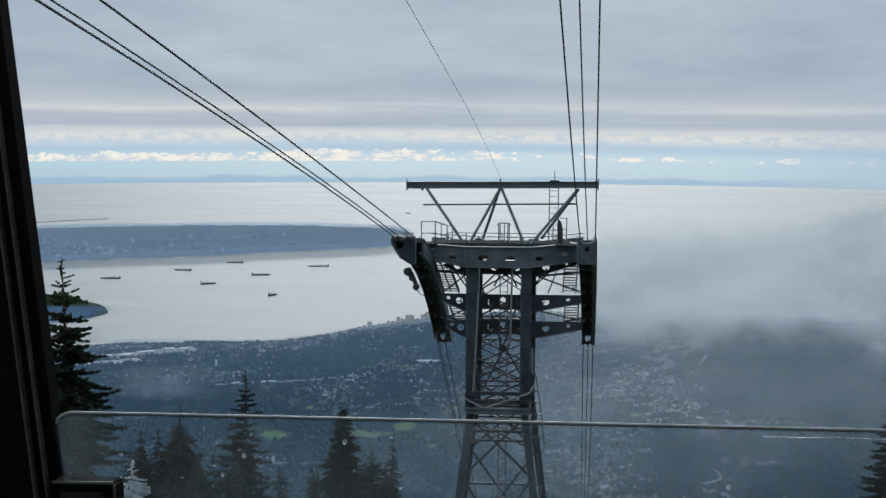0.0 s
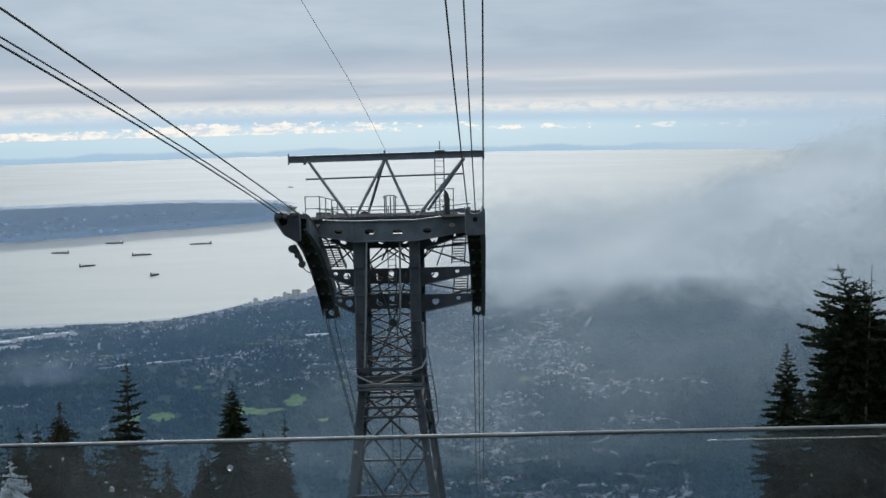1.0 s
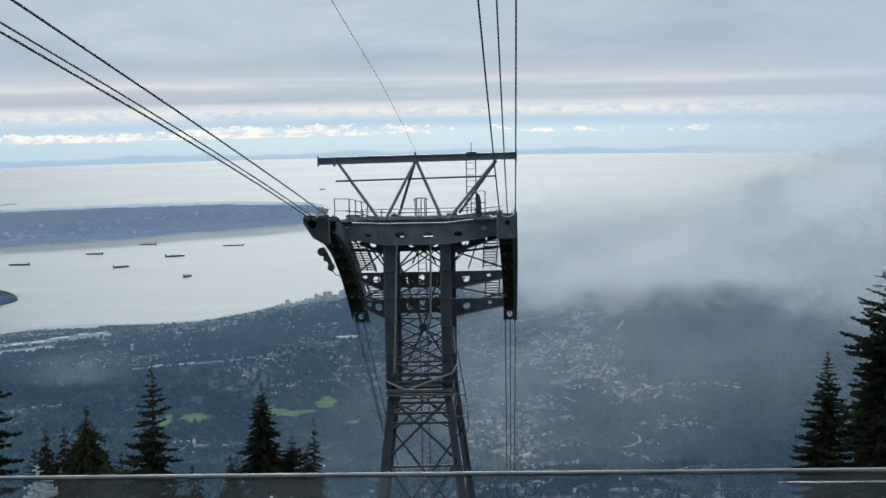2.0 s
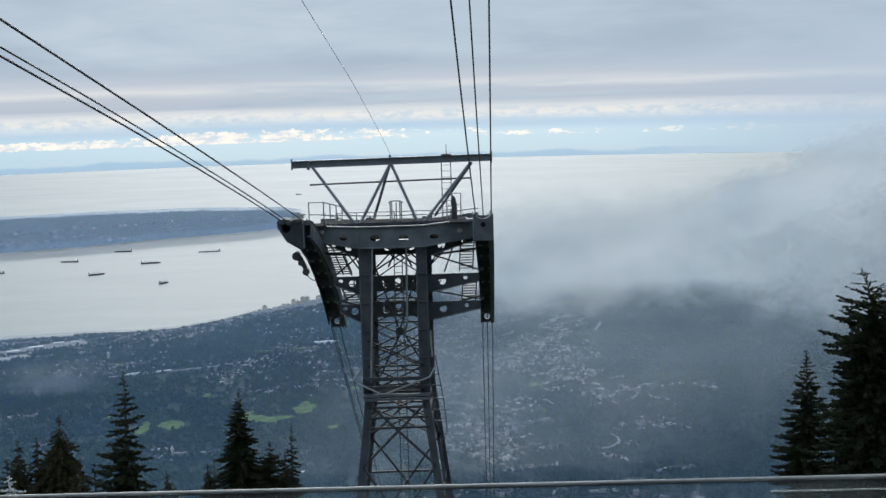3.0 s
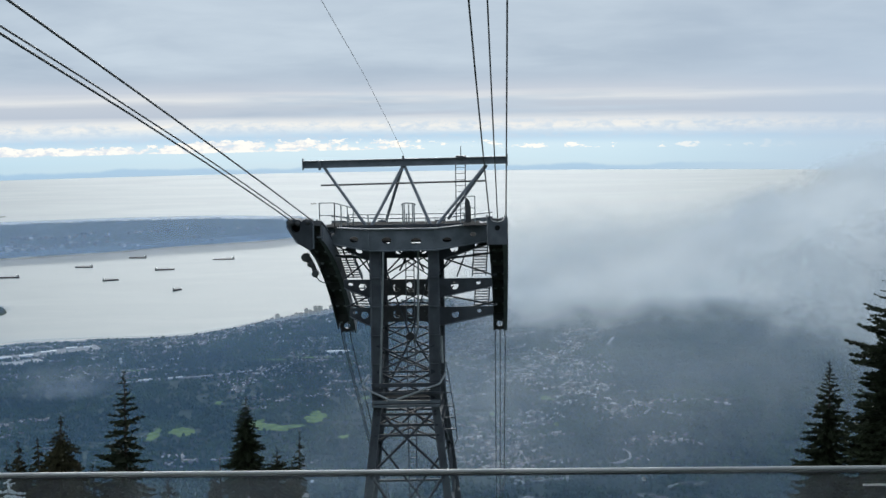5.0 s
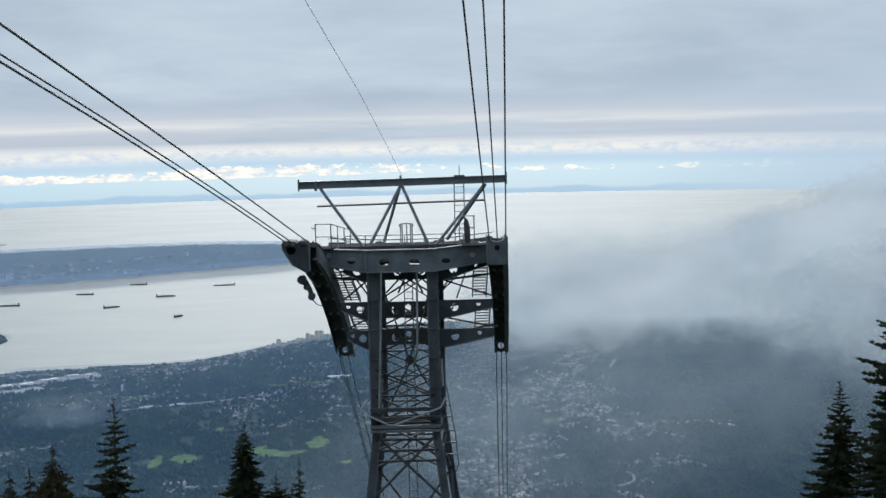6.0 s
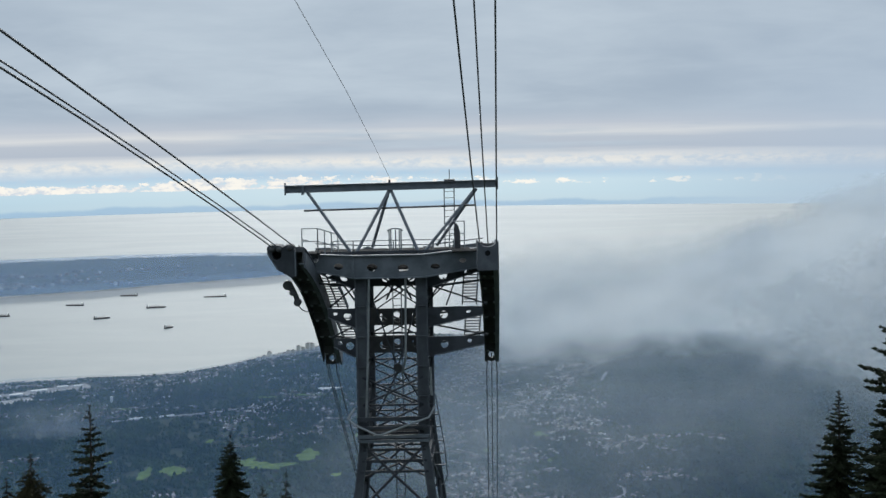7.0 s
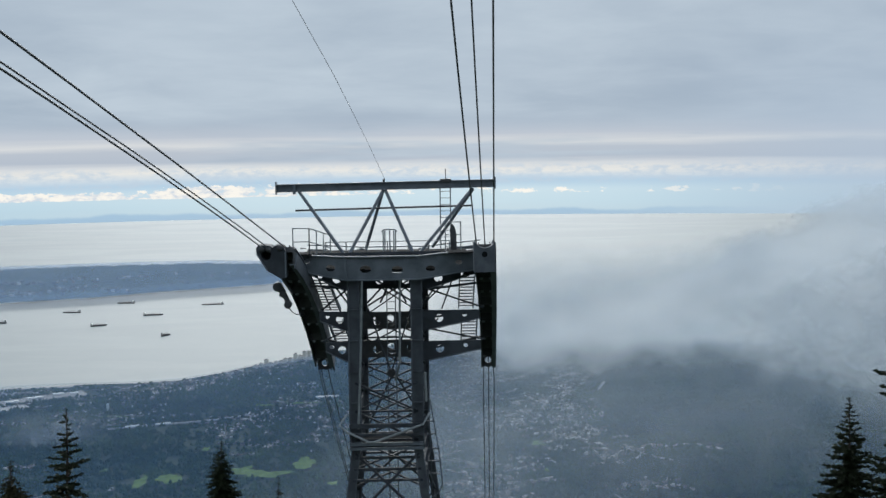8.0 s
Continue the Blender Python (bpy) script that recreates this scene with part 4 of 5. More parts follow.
FEET = {"fl": (-4.5, YF - 3.0), "fr": (4.5, YF - 3.0), "rl": (-4.2, YR + 3.0), "rr": (4.9, YR + 3.0)}
BASE = land_z(TX, TY) - 2.0


def leg_at(k, z):
    (ax, ay), (bx, by) = TOPS[k], FEET[k]
    if z > KNEE:
        return (ax, ay, z)
    f = (KNEE - z) / (KNEE - BASE)
    return (ax + (bx - ax) * f, ay + (by - ay) * f, z)


for k in TOPS:
    column(leg_at(k, -7.0), leg_at(k, KNEE), 0.54 if k[0] == "f" else 0.44)
    bm = beam(bmesh.new(), leg_at(k, KNEE), leg_at(k, BASE), 0.40, 0.34, 0.06, (1, 0, 0))
    part("leg", bm, STEEL_MID, tower)
    f = leg_at(k, BASE)
    part("footing", bar(bmesh.new(), (f[0], f[1], BASE - 2), (f[0], f[1], BASE + 1.2), 1.4, 1.4), CONCRETE, tower, "concrete footing")


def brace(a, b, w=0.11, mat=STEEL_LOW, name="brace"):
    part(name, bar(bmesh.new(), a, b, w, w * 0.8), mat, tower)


PAIRS = (("fl", "fr"), ("fr", "rr"), ("rr", "rl"), ("rl", "fl"))
levels = [-8.1, -9.9, -11.3, -12.6, -13.9, -15.2]
for a, b in PAIRS:
    for z0, z1 in zip(levels, levels[1:]):
        if (a, b) == ("fl", "fr") and z0 > -12:
            continue
        brace(leg_at(a, z0), leg_at(b, z1), 0.10)
        brace(leg_at(b, z0), leg_at(a, z1), 0.10)
    for z in levels[2:]:
        if (a, b) != ("fl", "fr") or z < -13:
            brace(leg_at(a, z), leg_at(b, z), 0.10, name="tie_beam")
for a, b in PAIRS:
    for z in (-16.0, -16.5, -17.0, -21.0, -25.5, -31.0):
        brace(leg_at(a, z), leg_at(b, z), 0.13, name="tie_beam")
    for z0, z1 in ((-15.8, -18.9), (-18.9, -25.5), (-25.5, -37.0)):
        brace(leg_at(a, z0), leg_at(b, z1), 0.13)
        brace(leg_at(b, z0), leg_at(a, z1), 0.13)
for z0, z1 in zip(levels, levels[1:]):
    brace((-1.0, 62.7, z0), (1.7, 62.7, z1), 0.07)
    brace((1.7, 62.7, z0), (-1.0, 62.7, z1), 0.07)
brace(leg_at("rl", -17.9), leg_at("rr", -17.9), 0.12, name="tie_beam")
for z in (-16.5, -17.3):
    c = tuple(sum(leg_at(k, z)[i] for k in TOPS) / 4 for i in range(3))
    for k in TOPS:
        brace(leg_at(k, z), c, 0.09)
# inner service ladder and the cable sheave above it
lad = part("ladder", bar(bar(bmesh.new(), (0.02, 62.6, -8.0), (0.02, 62.6, -26.0), 0.05, 0.05), (0.42, 62.6, -8.0), (0.42, 62.6, -26.0), 0.05, 0.05), STEEL, tower)
for i in range(50):
    part("rung", bar(bmesh.new(), (0.02, 62.6, -8.3 - i * 0.32), (0.42, 62.6, -8.3 - i * 0.32), 0.03, 0.03), STEEL, lad)
part("sheave", tube(bmesh.new(), [(0.2, 61.6, -12.4), (0.2, 61.75, -12.4)], 0.2, 14), STEEL_DARK, tower)
for a, b in (((0.2, 61.7, -12.4), (-1.2, 61.2, -8.2)), ((0.2, 61.7, -12.4), (1.5, 61.2, -8.2)), ((0.3, 62.0, -8.0), (-0.9, 63.5, -9.4)), ((0.3, 62.0, -8.0), (1.6, 63.5, -9.4)),
             ((0.3, 62.0, -8.0), (-0.3, 63.5, -9.4)), ((0.3, 62.0, -8.0), (0.9, 63.5, -9.4)), ((0.3, 62.4, -12.5), (-0.9, 63.8, -15.2)), ((0.3, 62.4, -12.5), (1.7, 63.8, -15.2))):
    brace(a, b, 0.07)

# front and rear girders of the head, with oval holes
for y, dx in ((YF - 0.32, 0.0), (YR + 0.2, 0.5)):
    out = [(-4.3, -6.78), (-1.7, -6.92), (1.5, -6.92), (4.0, -6.66), (4.0, -7.56), (1.5, -7.95), (-1.7, -7.95), (-4.35, -7.40)]
    holes = [(-3.4, -7.10, 0.14, 0.1), (-2.37, -7.40, 0.21, 0.15), (-0.84, -7.47, 0.25, 0.17), (0.56, -7.52, 0.25, 0.17), (2.03, -7.48, 0.22, 0.13), (3.28, -7.22, 0.15, 0.11)]
    if dx:
        out = [(px, pz - 0.22) for px, pz in out]
    part("girder", plate(out, holes, 0.06, Matrix.Translation((dx, y, 0))), STEEL, tower)
    for za, zb, dd in ((-6.92, -6.92, 0.34), (-7.95, -7.95, 0.34)):
        part("girder_flange", bar(bmesh.new(), (-1.7 + dx, y + 0.03, za), (1.5 + dx, y + 0.03, zb), dd, 0.05), STEEL, tower)
    for a, b in (((-1.7, -6.92), (-4.3, -6.78)), ((1.5, -6.92), (4.0, -6.66)), ((-1.7, -7.95), (-4.35, -7.40)), ((1.5, -7.95), (4.0, -7.56))):
        part("girder_flange", bar(bmesh.new(), (a[0] + dx, y + 0.03, a[1]), (b[0] + dx, y + 0.03, b[1]), 0.3, 0.05), STEEL, tower)
    for x in (-1.72, 1.5):
        part("stiffener", bar(bmesh.new(), (x + dx, y - 0.06, -6.97), (x + dx, y - 0.06, -7.93), 0.12, 0.12, (0, 1, 0)), STEEL, tower)
for x in (-3.9, -1.6, 1.6, 3.9):
    part("cross_beam", beam(bmesh.new(), (x, YF - 0.25, -7.27), (x + 0.5, YR + 0.25, -7.27), 0.36, 0.26), STEEL, tower)
    part("cross_beam", beam(bmesh.new(), (x * 0.9, YF - 0.25, -7.7), (x * 0.9 + 0.5, YR + 0.25, -7.7), 0.3, 0.2), STEEL_DARK, tower)

# tapered brackets from the columns out to the saddles
for y, x0, ends, s in ((YF + 0.3, 1.62, (4.15, 4.2, 4.25), 1), (YF + 0.3, -1.65, (-3.3, -2.95, -2.7), -1)):
    for top, hole, x1 in ((-7.6, 0.19, ends[0]), (-9.42, 0.18, ends[1]), (-10.8, 0.18, ends[2])):
        ln = x1 - x0
        out = [(x0, top), (x1, top + (0.25 if top > -8 else 0)), (x1, top - 0.4 + (0.25 if top > -8 else 0)), (x0 + ln * 0.1, top - 0.88), (x0, top - 0.9)]
        holes = [(x0 + ln * 0.3, top - 0.36, hole, hole), (x0 + ln * 0.74, top - 0.22, hole * 0.6, hole * 0.5)]
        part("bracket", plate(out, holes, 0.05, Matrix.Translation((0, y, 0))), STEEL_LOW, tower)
        part("bracket_flange", bar(bmesh.new(), (x0 + ln * 0.1, y + 0.025, top - 0.88), (x1, y + 0.025, out[2][1]), 0.2, 0.04), STEEL, tower)
    for z0, z1, yy in ((-8.45, -9.45, 61.5), (-10.3, -10.9, 61.5)):
        brace((x0, yy, z0), (x1 + 0.2 * s, yy, z1), 0.09)
    brace((x0, 62.6, -9.5), (x0 + 0.85 * s, 62.6, -8.3), 0.09)
    brace((x0 + 0.95 * s, 63.2, -9.7), (x0 + 1.5 * s, 63.2, -8.2), 0.08)
    brace((x0, 63.5, -9.6), (x0 + (x1 - x0) * 0.55, 63.5, -8.2), 0.08)
    brace((x0 + 0.1 * s, 63.5, -10.9), (x0 + (x1 - x0) * 0.3, 63.5, -10.2), 0.08)
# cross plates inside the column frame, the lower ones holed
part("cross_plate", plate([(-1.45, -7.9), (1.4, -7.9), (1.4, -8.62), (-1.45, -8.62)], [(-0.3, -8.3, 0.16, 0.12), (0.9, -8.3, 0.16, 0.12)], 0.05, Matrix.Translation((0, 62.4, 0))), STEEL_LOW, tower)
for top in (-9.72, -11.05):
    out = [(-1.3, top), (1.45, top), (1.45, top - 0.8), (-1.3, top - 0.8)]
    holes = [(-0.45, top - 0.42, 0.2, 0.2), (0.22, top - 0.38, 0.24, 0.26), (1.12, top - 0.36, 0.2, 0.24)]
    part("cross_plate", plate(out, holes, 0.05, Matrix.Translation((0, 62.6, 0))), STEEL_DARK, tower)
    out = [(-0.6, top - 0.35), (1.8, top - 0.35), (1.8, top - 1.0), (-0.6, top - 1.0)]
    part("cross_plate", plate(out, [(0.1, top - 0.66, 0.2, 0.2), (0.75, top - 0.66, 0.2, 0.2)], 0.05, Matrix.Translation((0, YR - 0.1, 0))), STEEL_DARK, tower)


# the two curved rope saddles
def saddle_line(side):
    x0, x1, x2 = (4.24, 1.0, -0.14) if side > 0 else (-4.12, 0.95, -0.25)
    return [(x0 + x1 * s + x2 * s * s, 57.3 + 12.2 * s, -6.5 - (0.33 * s + 0.215 * s * s) * 12.2) for s in [i / 14 for i in range(15)]]


def sweep(bm, line, half, up0, up1, taper=0.0):
    rings = []
    for i, p in enumerate(line):
        a, b = Vector(line[max(i - 1, 0)]), Vector(line[min(i + 1, len(line) - 1)])
        z = (b - a).normalized()
        x = z.cross(Vector((0, 0, 1))).normalized()
        y = x.cross(z)
        k = 1 - taper * i / (len(line) - 1)
        rings.append([bm.verts.new(Vector(p) + x * sx * k + y * sy) for sx, sy in ((half[0], up0), (half[1], up0), (half[1], up1), (half[0], up1))])
    for a, b in zip(rings, rings[1:]):
        for k in range(4):
            bm.faces.new((a[k], b[k], b[(k + 1) % 4], a[(k + 1) % 4]))
    bm.faces.new(rings[0])
    bm.faces.new(rings[-1][::-1])
    bmesh.ops.recalc_face_normals(bm, faces=bm.faces)
    return bm


for side in (-1, 1):
    line = saddle_line(side)
    wide = 0.44 if side > 0 else 0.47
    thin = 0.2 if side > 0 else 0.0
    sad = part("saddle", sweep(bmesh.new(), line, (-wide + 0.03, wide - 0.03), 0.08, 0.30, thin), STEEL_DARK, tower, "dark greased curved rope saddle")
    for lo, hi in ((-wide, -wide + 0.06), (wide - 0.06, wide)):
        part("side_plate", sweep(bmesh.new(), line, (lo, hi), -0.55 if side > 0 else -0.42, 0.36 if side > 0 else 0.28, thin), STEEL_DARK, sad)
    for lo, hi in ((-0.26, -0.22), (0.22, 0.26)):
        part("groove_rib", sweep(bmesh.new(), line, (lo, hi), 0.3, 0.38, thin), STEEL_DARK, sad)
    low = -0.55 if side > 0 else -0.42
    part("bottom_flange", sweep(bmesh.new(), line, (wide - 0.2, wide + 0.06), low - 0.05, low, thin), STEEL, sad)
    part("top_flange", sweep(bmesh.new(), line, (wide - 0.1, wide + 0.05), -low - 0.2, -low - 0.16, thin), STEEL, sad)
    for i in range(1, 14, 2):
        p = line[i]
        k = wide * (1 - thin * i / 14) - 0.06
        part("stiffener", bar(bmesh.new(), (p[0] - k, p[1], p[2] - 0.22), (p[0] + k, p[1], p[2] - 0.22), 0.06, 0.36), STEEL_DARK, sad)
    for i in range(3, 14, 2):
        p = line[i]
        for dx in (-0.2, 0.2):
            part("roller_pin", tube(bmesh.new(), [(p[0] + dx - 0.07, p[1], p[2] - 0.46), (p[0] + dx + 0.07, p[1], p[2] - 0.46)], 0.05, 8), GALV, sad)
    # noses: a boxed front with horns between which the ropes run in
    x, y, z = line[0]
    if side > 0:
        out = [(-wide, -0.85), (wide, -0.85), (wide, 0.30), (wide - 0.03, 0.40), (wide - 0.12, 0.28), (wide - 0.24, 0.19), (0.0, 0.15), (-wide + 0.24, 0.19), (-wide + 0.14, 0.29), (-wide + 0.05, 0.40), (-wide, 0.30)]
        part("nose_plate", plate(out, [], 0.7, Matrix.Translation((x, y - 0.35, z))), STEEL_MID, sad, "horned grey nose plate")
        for sx in (-1, 1):
            part("horn", plate([(0, 0), (0.1 * sx, 0.02), (0.1 * sx, 0.16), (0.06 * sx, 0.2)], [], 1.1, Matrix.Translation((x + sx * (wide - 0.1), y - 0.3, z + 0.22))), STEEL_MID, sad)
        part("nose_eye", tube(bmesh.new(), [(x, y - 0.37, z - 0.1), (x, y - 0.352, z - 0.1)], 0.12, 16), GRATING, sad)
    else:
        # a wedge-shaped box whose lower side slopes back to the saddle, open at the mouth where the ropes run in
        out = [(-5.17, -6.42), (-5.19, -6.20), (-5.10, -6.09), (-4.86, -6.08), (-4.60, -6.12), (-4.52, -6.20), (-4.44, -6.12), (-4.30, -6.08), (-4.10, -6.14), (-3.98, -6.34), (-3.98, -7.42), (-4.16, -7.50), (-4.42, -7.34), (-4.72, -7.16)]
        nose = part("nose_plate", plate(out, [(-4.78, -6.46, 0.21, 0.25)], 0.9, Matrix.Translation((0, y - 0.45, 0))), STEEL_LOW, sad, "wedge-shaped dark grey nose box")
        part("mouth_back", plate([(-5.05, -6.2), (-4.5, -6.2), (-4.5, -6.75), (-5.05, -6.75)], [], 0.04, Matrix.Translation((0, y + 0.1, 0))), GRATING, nose)
        for px, pz, rr in ((-4.98, -6.24, 0.13), (-4.68, -6.26, 0.12), (-4.22, -6.2, 0.13)):
            part("rope_shoe", tube(bmesh.new(), [(px, y - 0.5, pz), (px, y + 1.4, pz - 0.25)], rr, 10), STEEL_DARK, nose, "", True)
        part("nose_rim", bar(bmesh.new(), (-4.72, y - 0.47, -7.16), (-5.17, y - 0.47, -6.42), 0.06, 0.05), STEEL, nose)
        part("nose_rim", bar(bmesh.new(), (-3.99, y - 0.47, -6.36), (-3.99, y - 0.47, -7.42), 0.06, 0.05), STEEL, nose)
        # pale inner web that follows the saddle down
        part("inner_web", sweep(bmesh.new(), line, (wide + 0.01, wide + 0.09), -0.62, 0.06), STEEL_MID, sad)
    fx, fy, fz = line[-1]
    out = [(-0.36, 0.3), (0.36, 0.3), (0.36, -0.42), (0.22, -0.3), (0.0, -0.36), (-0.22, -0.3), (-0.36, -0.42)]
    part("foot_plate", plate(out, [(0, 0.02, 0.17, 0.16)], 0.08, Matrix.Translation((fx, fy + 0.1, fz - 0.2))), STEEL_DARK, sad)
    # hanger frames under the saddle
    for i in (4, 8, 11):
        p = line[i]
        inner = (2.0 if side > 0 else -1.0)
        brace((p[0] - 0.3 * side, p[1], p[2] - 0.35), (inner, min(max(p[1], YF), YR), p[2] - 0.6), 0.12)
# the roller arm hanging off the nose of one saddle
arm = part("roller_arm", plate([(-4.62, -7.80), (-4.38, -7.78), (-4.20, -8.05), (-4.02, -8.45), (-3.93, -8.80), (-4.02, -8.92), (-4.16, -8.84), (-4.22, -8.50), (-4.40, -8.22), (-4.58, -8.10)], [], 0.12, Matrix.Translation((0, 58.1, 0))), STEEL_DARK, tower, "bent black roller arm")
for x, z, r in ((-4.48, -7.95, 0.2), (-4.28, -8.28, 0.13), (-4.06, -8.72, 0.16)):
    part("guide_roller", tube(bmesh.new(), [(x, 57.95, z), (x, 58.3, z)], r, 14), STEEL_DARK, arm)
part("hanger", bar(bmesh.new(), (-4.3, 58.2, -7.6), (-3.9, 58.6, -8.35), 0.07, 0.07), STEEL_DARK, arm)
part("slack_wire", tube(bmesh.new(), [(-4.05, 58.2, -8.85), (-3.9, 58.4, -9.1), (-3.75, 58.8, -9.25), (-3.5, 59.6, -9.35)], 0.022, 6), STEEL_DARK, arm)


# stairs beside the saddles, their treads seen as slats
def stair(x0, x1, y0, z0, y1, z1, num, skew=0.0):
    st = part("stair", bar(bar(bmesh.new(), (x0, y0, z0), (x0 + skew, y1, z1), 0.05, 0.2), (x1, y0, z0), (x1 + skew, y1, z1), 0.05, 0.2), STEEL, tower)
    for i in range(num):
        f = (i + 0.5) / num
        y, z = y0 + (y1 - y0) * f, z0 + (z1 - z0) * f
        part("tread", bar(bmesh.new(), (x0 + 0.03 + skew * f, y, z), (x1 - 0.03 + skew * f, y, z), 0.24, 0.05), STEEL_MID, st)


stair(3.42, 4.12, 63.0, -8.15, 65.2, -9.9, 10)
stair(3.6, 4.36, 65.8, -10.5, 67.6, -11.95, 8)
stair(-3.55, -2.72, 63.0, -8.2, 65.2, -10.0, 12, 0.45)
stair(-2.95, -2.22, 65.8, -10.55, 67.6, -11.95, 8, 0.3)

# deck of the head
part("deck", bar(bmesh.new(), (-3.6, 61.8, -6.9), (3.7, 61.8, -6.9), 2.4, 0.06), GRATING, tower, "dark grating deck")
part("toe_board", bar(bmesh.new(), (-4.1, 60.55, -6.84), (3.8, 60.55, -6.80), 0.04, 0.13), STEEL_LOW, tower)
for x0, x1 in ((-4.2, -3.1), (2.8, 3.9)):
    part("end_platform", bar(bmesh.new(), (x0, 59.6, -6.72), (x1, 59.6, -6.70), 1.2, 0.06), GRATING, tower)


def post(x, y, z0, z1, r=0.028, mat=GALV, name="rail_post"):
    part(name, tube(bmesh.new(), [(x, y, z0), (x, y, z1)], r, 6), mat, tower)


def rail(a, b, r=0.024, mat=GALV, name="handrail"):
    part(name, tube(bmesh.new(), [a, b], r, 6), mat, tower)


part("catwalk", bar(bmesh.new(), (-4.0, 62.7, -7.58), (4.2, 62.7, -7.58), 4.2, 0.05), GRATING, tower, "dark grating catwalk")
# a boxed-in railing at each end and a low one along the rear
for xs, y0, y1 in (((-3.9, -3.2), 59.2, 62.2), ((2.75, 3.45), 62.0, 62.2)):
    for x in xs:
        post(x, y0, -6.97, -5.55)
    for z in (-5.57, -6.15, -6.7):
        rail((xs[0], y0, z), (xs[1], y0, z))
for i in range(4):
    post(-3.2 + 0.24 * i, 59.2 + i * 0.9, -6.97, -5.57 - 0.17 * i)
for z in (-5.57, -6.15):
    rail((-3.2, 59.2, z), (-2.48, 61.9, z - 0.51))
for i in range(7):
    post(-2.75 + i * 0.95, 62.5, -6.97, -6.45)
rail((-2.75, 62.5, -6.45), (2.95, 62.5, -6.45))
# small hoist frame
for x in (-0.08, 0.0, 0.22, 0.4, 0.48):
    post(x, 62.0, -6.97, -5.92, 0.03)
part("hoist_ring", tube(bmesh.new(), [(-0.16, 62.0, -5.98), (-0.06, 62.0, -5.88), (0.2, 62.0, -5.86), (0.46, 62.0, -5.88), (0.56, 62.0, -5.98)], 0.035, 6), GALV, tower)

# top beam on its raking struts
TB = 62.4
part("top_beam", beam(bmesh.new(), (-4.9, TB, -3.95), (5.04, TB, -3.84), 0.36, 0.3, 0.05), STEEL, tower)
for x in (-4.92, 5.06):
    part("end_plate", bar(bmesh.new(), (x, TB, -3.60 + x * 0.011), (x, TB, -4.17 + x * 0.011), 0.05, 0.34, (0, 1, 0)), STEEL, tower)
part("beam_clamp", bar(bmesh.new(), (-4.1, TB, -3.78), (-4.1, TB, -4.22), 0.12, 0.36, (0, 1, 0)), STEEL, tower)
part("beam_cap", bar(bmesh.new(), (2.55, TB, -3.68), (3.05, TB, -3.68), 0.36, 0.14), STEEL_DARK, tower)
part("rope_clamp", bar(bmesh.new(), (-0.02, TB, -3.8), (-0.02, TB, -3.58), 0.1, 0.12, (0, 1, 0)), STEEL_DARK, tower)
for a, b, y0 in ((-3.89, -1.75, 60.6), (-0.05, -1.6, 60.6), (-0.05, -0.95, 64.4), (0.05, 1.3, 60.6), (4.0, 1.5, 60.6), (4.05, 2.2, 64.4), (-3.89, -1.2, 64.4)):
    if a == -3.89 and y0 > 62:
        continue
    part("strut", tube(bmesh.new(), [(a, TB, -4.1), (b, y0, -6.9)], 0.075, 8), STEEL, tower)
part("pipe", tube(bmesh.new(), [(-4.05, TB - 0.2, -4.96), (3.98, TB - 0.2, -4.84)], 0.045, 8), STEEL_DARK, tower)
lad = part("ladder", bar(bar(bmesh.new(), (2.55, 62.7, -3.95), (2.55, 62.7, -6.85), 0.05, 0.05), (3.02, 62.7, -3.95), (3.02, 62.7, -6.85), 0.05, 0.05), STEEL, tower)
for i in range(10):
    part("rung", tube(bmesh.new(), [(2.55, 62.7, -3.9 - i * 0.3), (3.02, 62.7, -3.9 - i * 0.3)], 0.012, 6), STEEL_DARK, lad)
part("antenna", tube(bmesh.new(), [(2.8, TB, -3.62), (2.8, TB, -3.15)], 0.018, 6), STEEL_DARK, tower)
bm = plate([(0, -1.3), (0.24, -1.3), (0.24, -0.5), (0.16, -0.15), (0.02, 0.0), (-0.06, -0.3)], [], 0.08, Matrix.Translation((3.0, 61.6, -5.6)))
part("rope_guide", bm, STEEL_DARK, tower)

# light pipes down the front, the service platform and its bent guard pipe
for a, b in (((-1.0, YF - 0.4, -8.0), (-1.10, YF - 0.4, -11.0)), ((-1.10, YF - 0.4, -11.0), (-1.28, YF - 0.4, -14.6)), ((0.66, YF - 0.1, -8.0), (0.60, YF - 0.1, -11.7)), ((0.60, YF - 0.1, -11.7), (0.40, YF + 0.6, -12.6)), ((1.72, YF - 0.4, -12.1), (1.76, YF - 0.4, -13.4))):
    part("conduit", tube(bmesh.new(), [a, b], 0.05, 8), GALV, tower)
for z, hh in ((-15.28, 0.14), (-15.48, 0.12), (-14.45, 0.18), (-14.85, 0.12)):
    part("platform_beam", bar(bmesh.new(), (-1.68, YF - 0.45, z), (1.6, YF - 0.45, z), 0.12, hh), STEEL if z < -15 else STEEL_LOW, tower)
part("platform_floor", bar(bmesh.new(), (-1.6, YF + 0.6, -15.42), (1.6, YF + 0.6, -15.42), 1.9, 0.05), GRATING, tower)
part("guard_pipe", tube(bmesh.new(), [(-1.78, YF - 0.1, -14.0), (-2.12, YF - 0.4, -14.42), (-1.75, YF - 0.7, -14.66), (-0.82, YF - 0.8, -15.10), (-0.55, YF - 0.8, -15.10), (1.6, YF - 0.7, -14.36), (1.90, YF - 0.2, -13.95)], 0.052, 8), GALV, tower, "pale bent guard pipe")
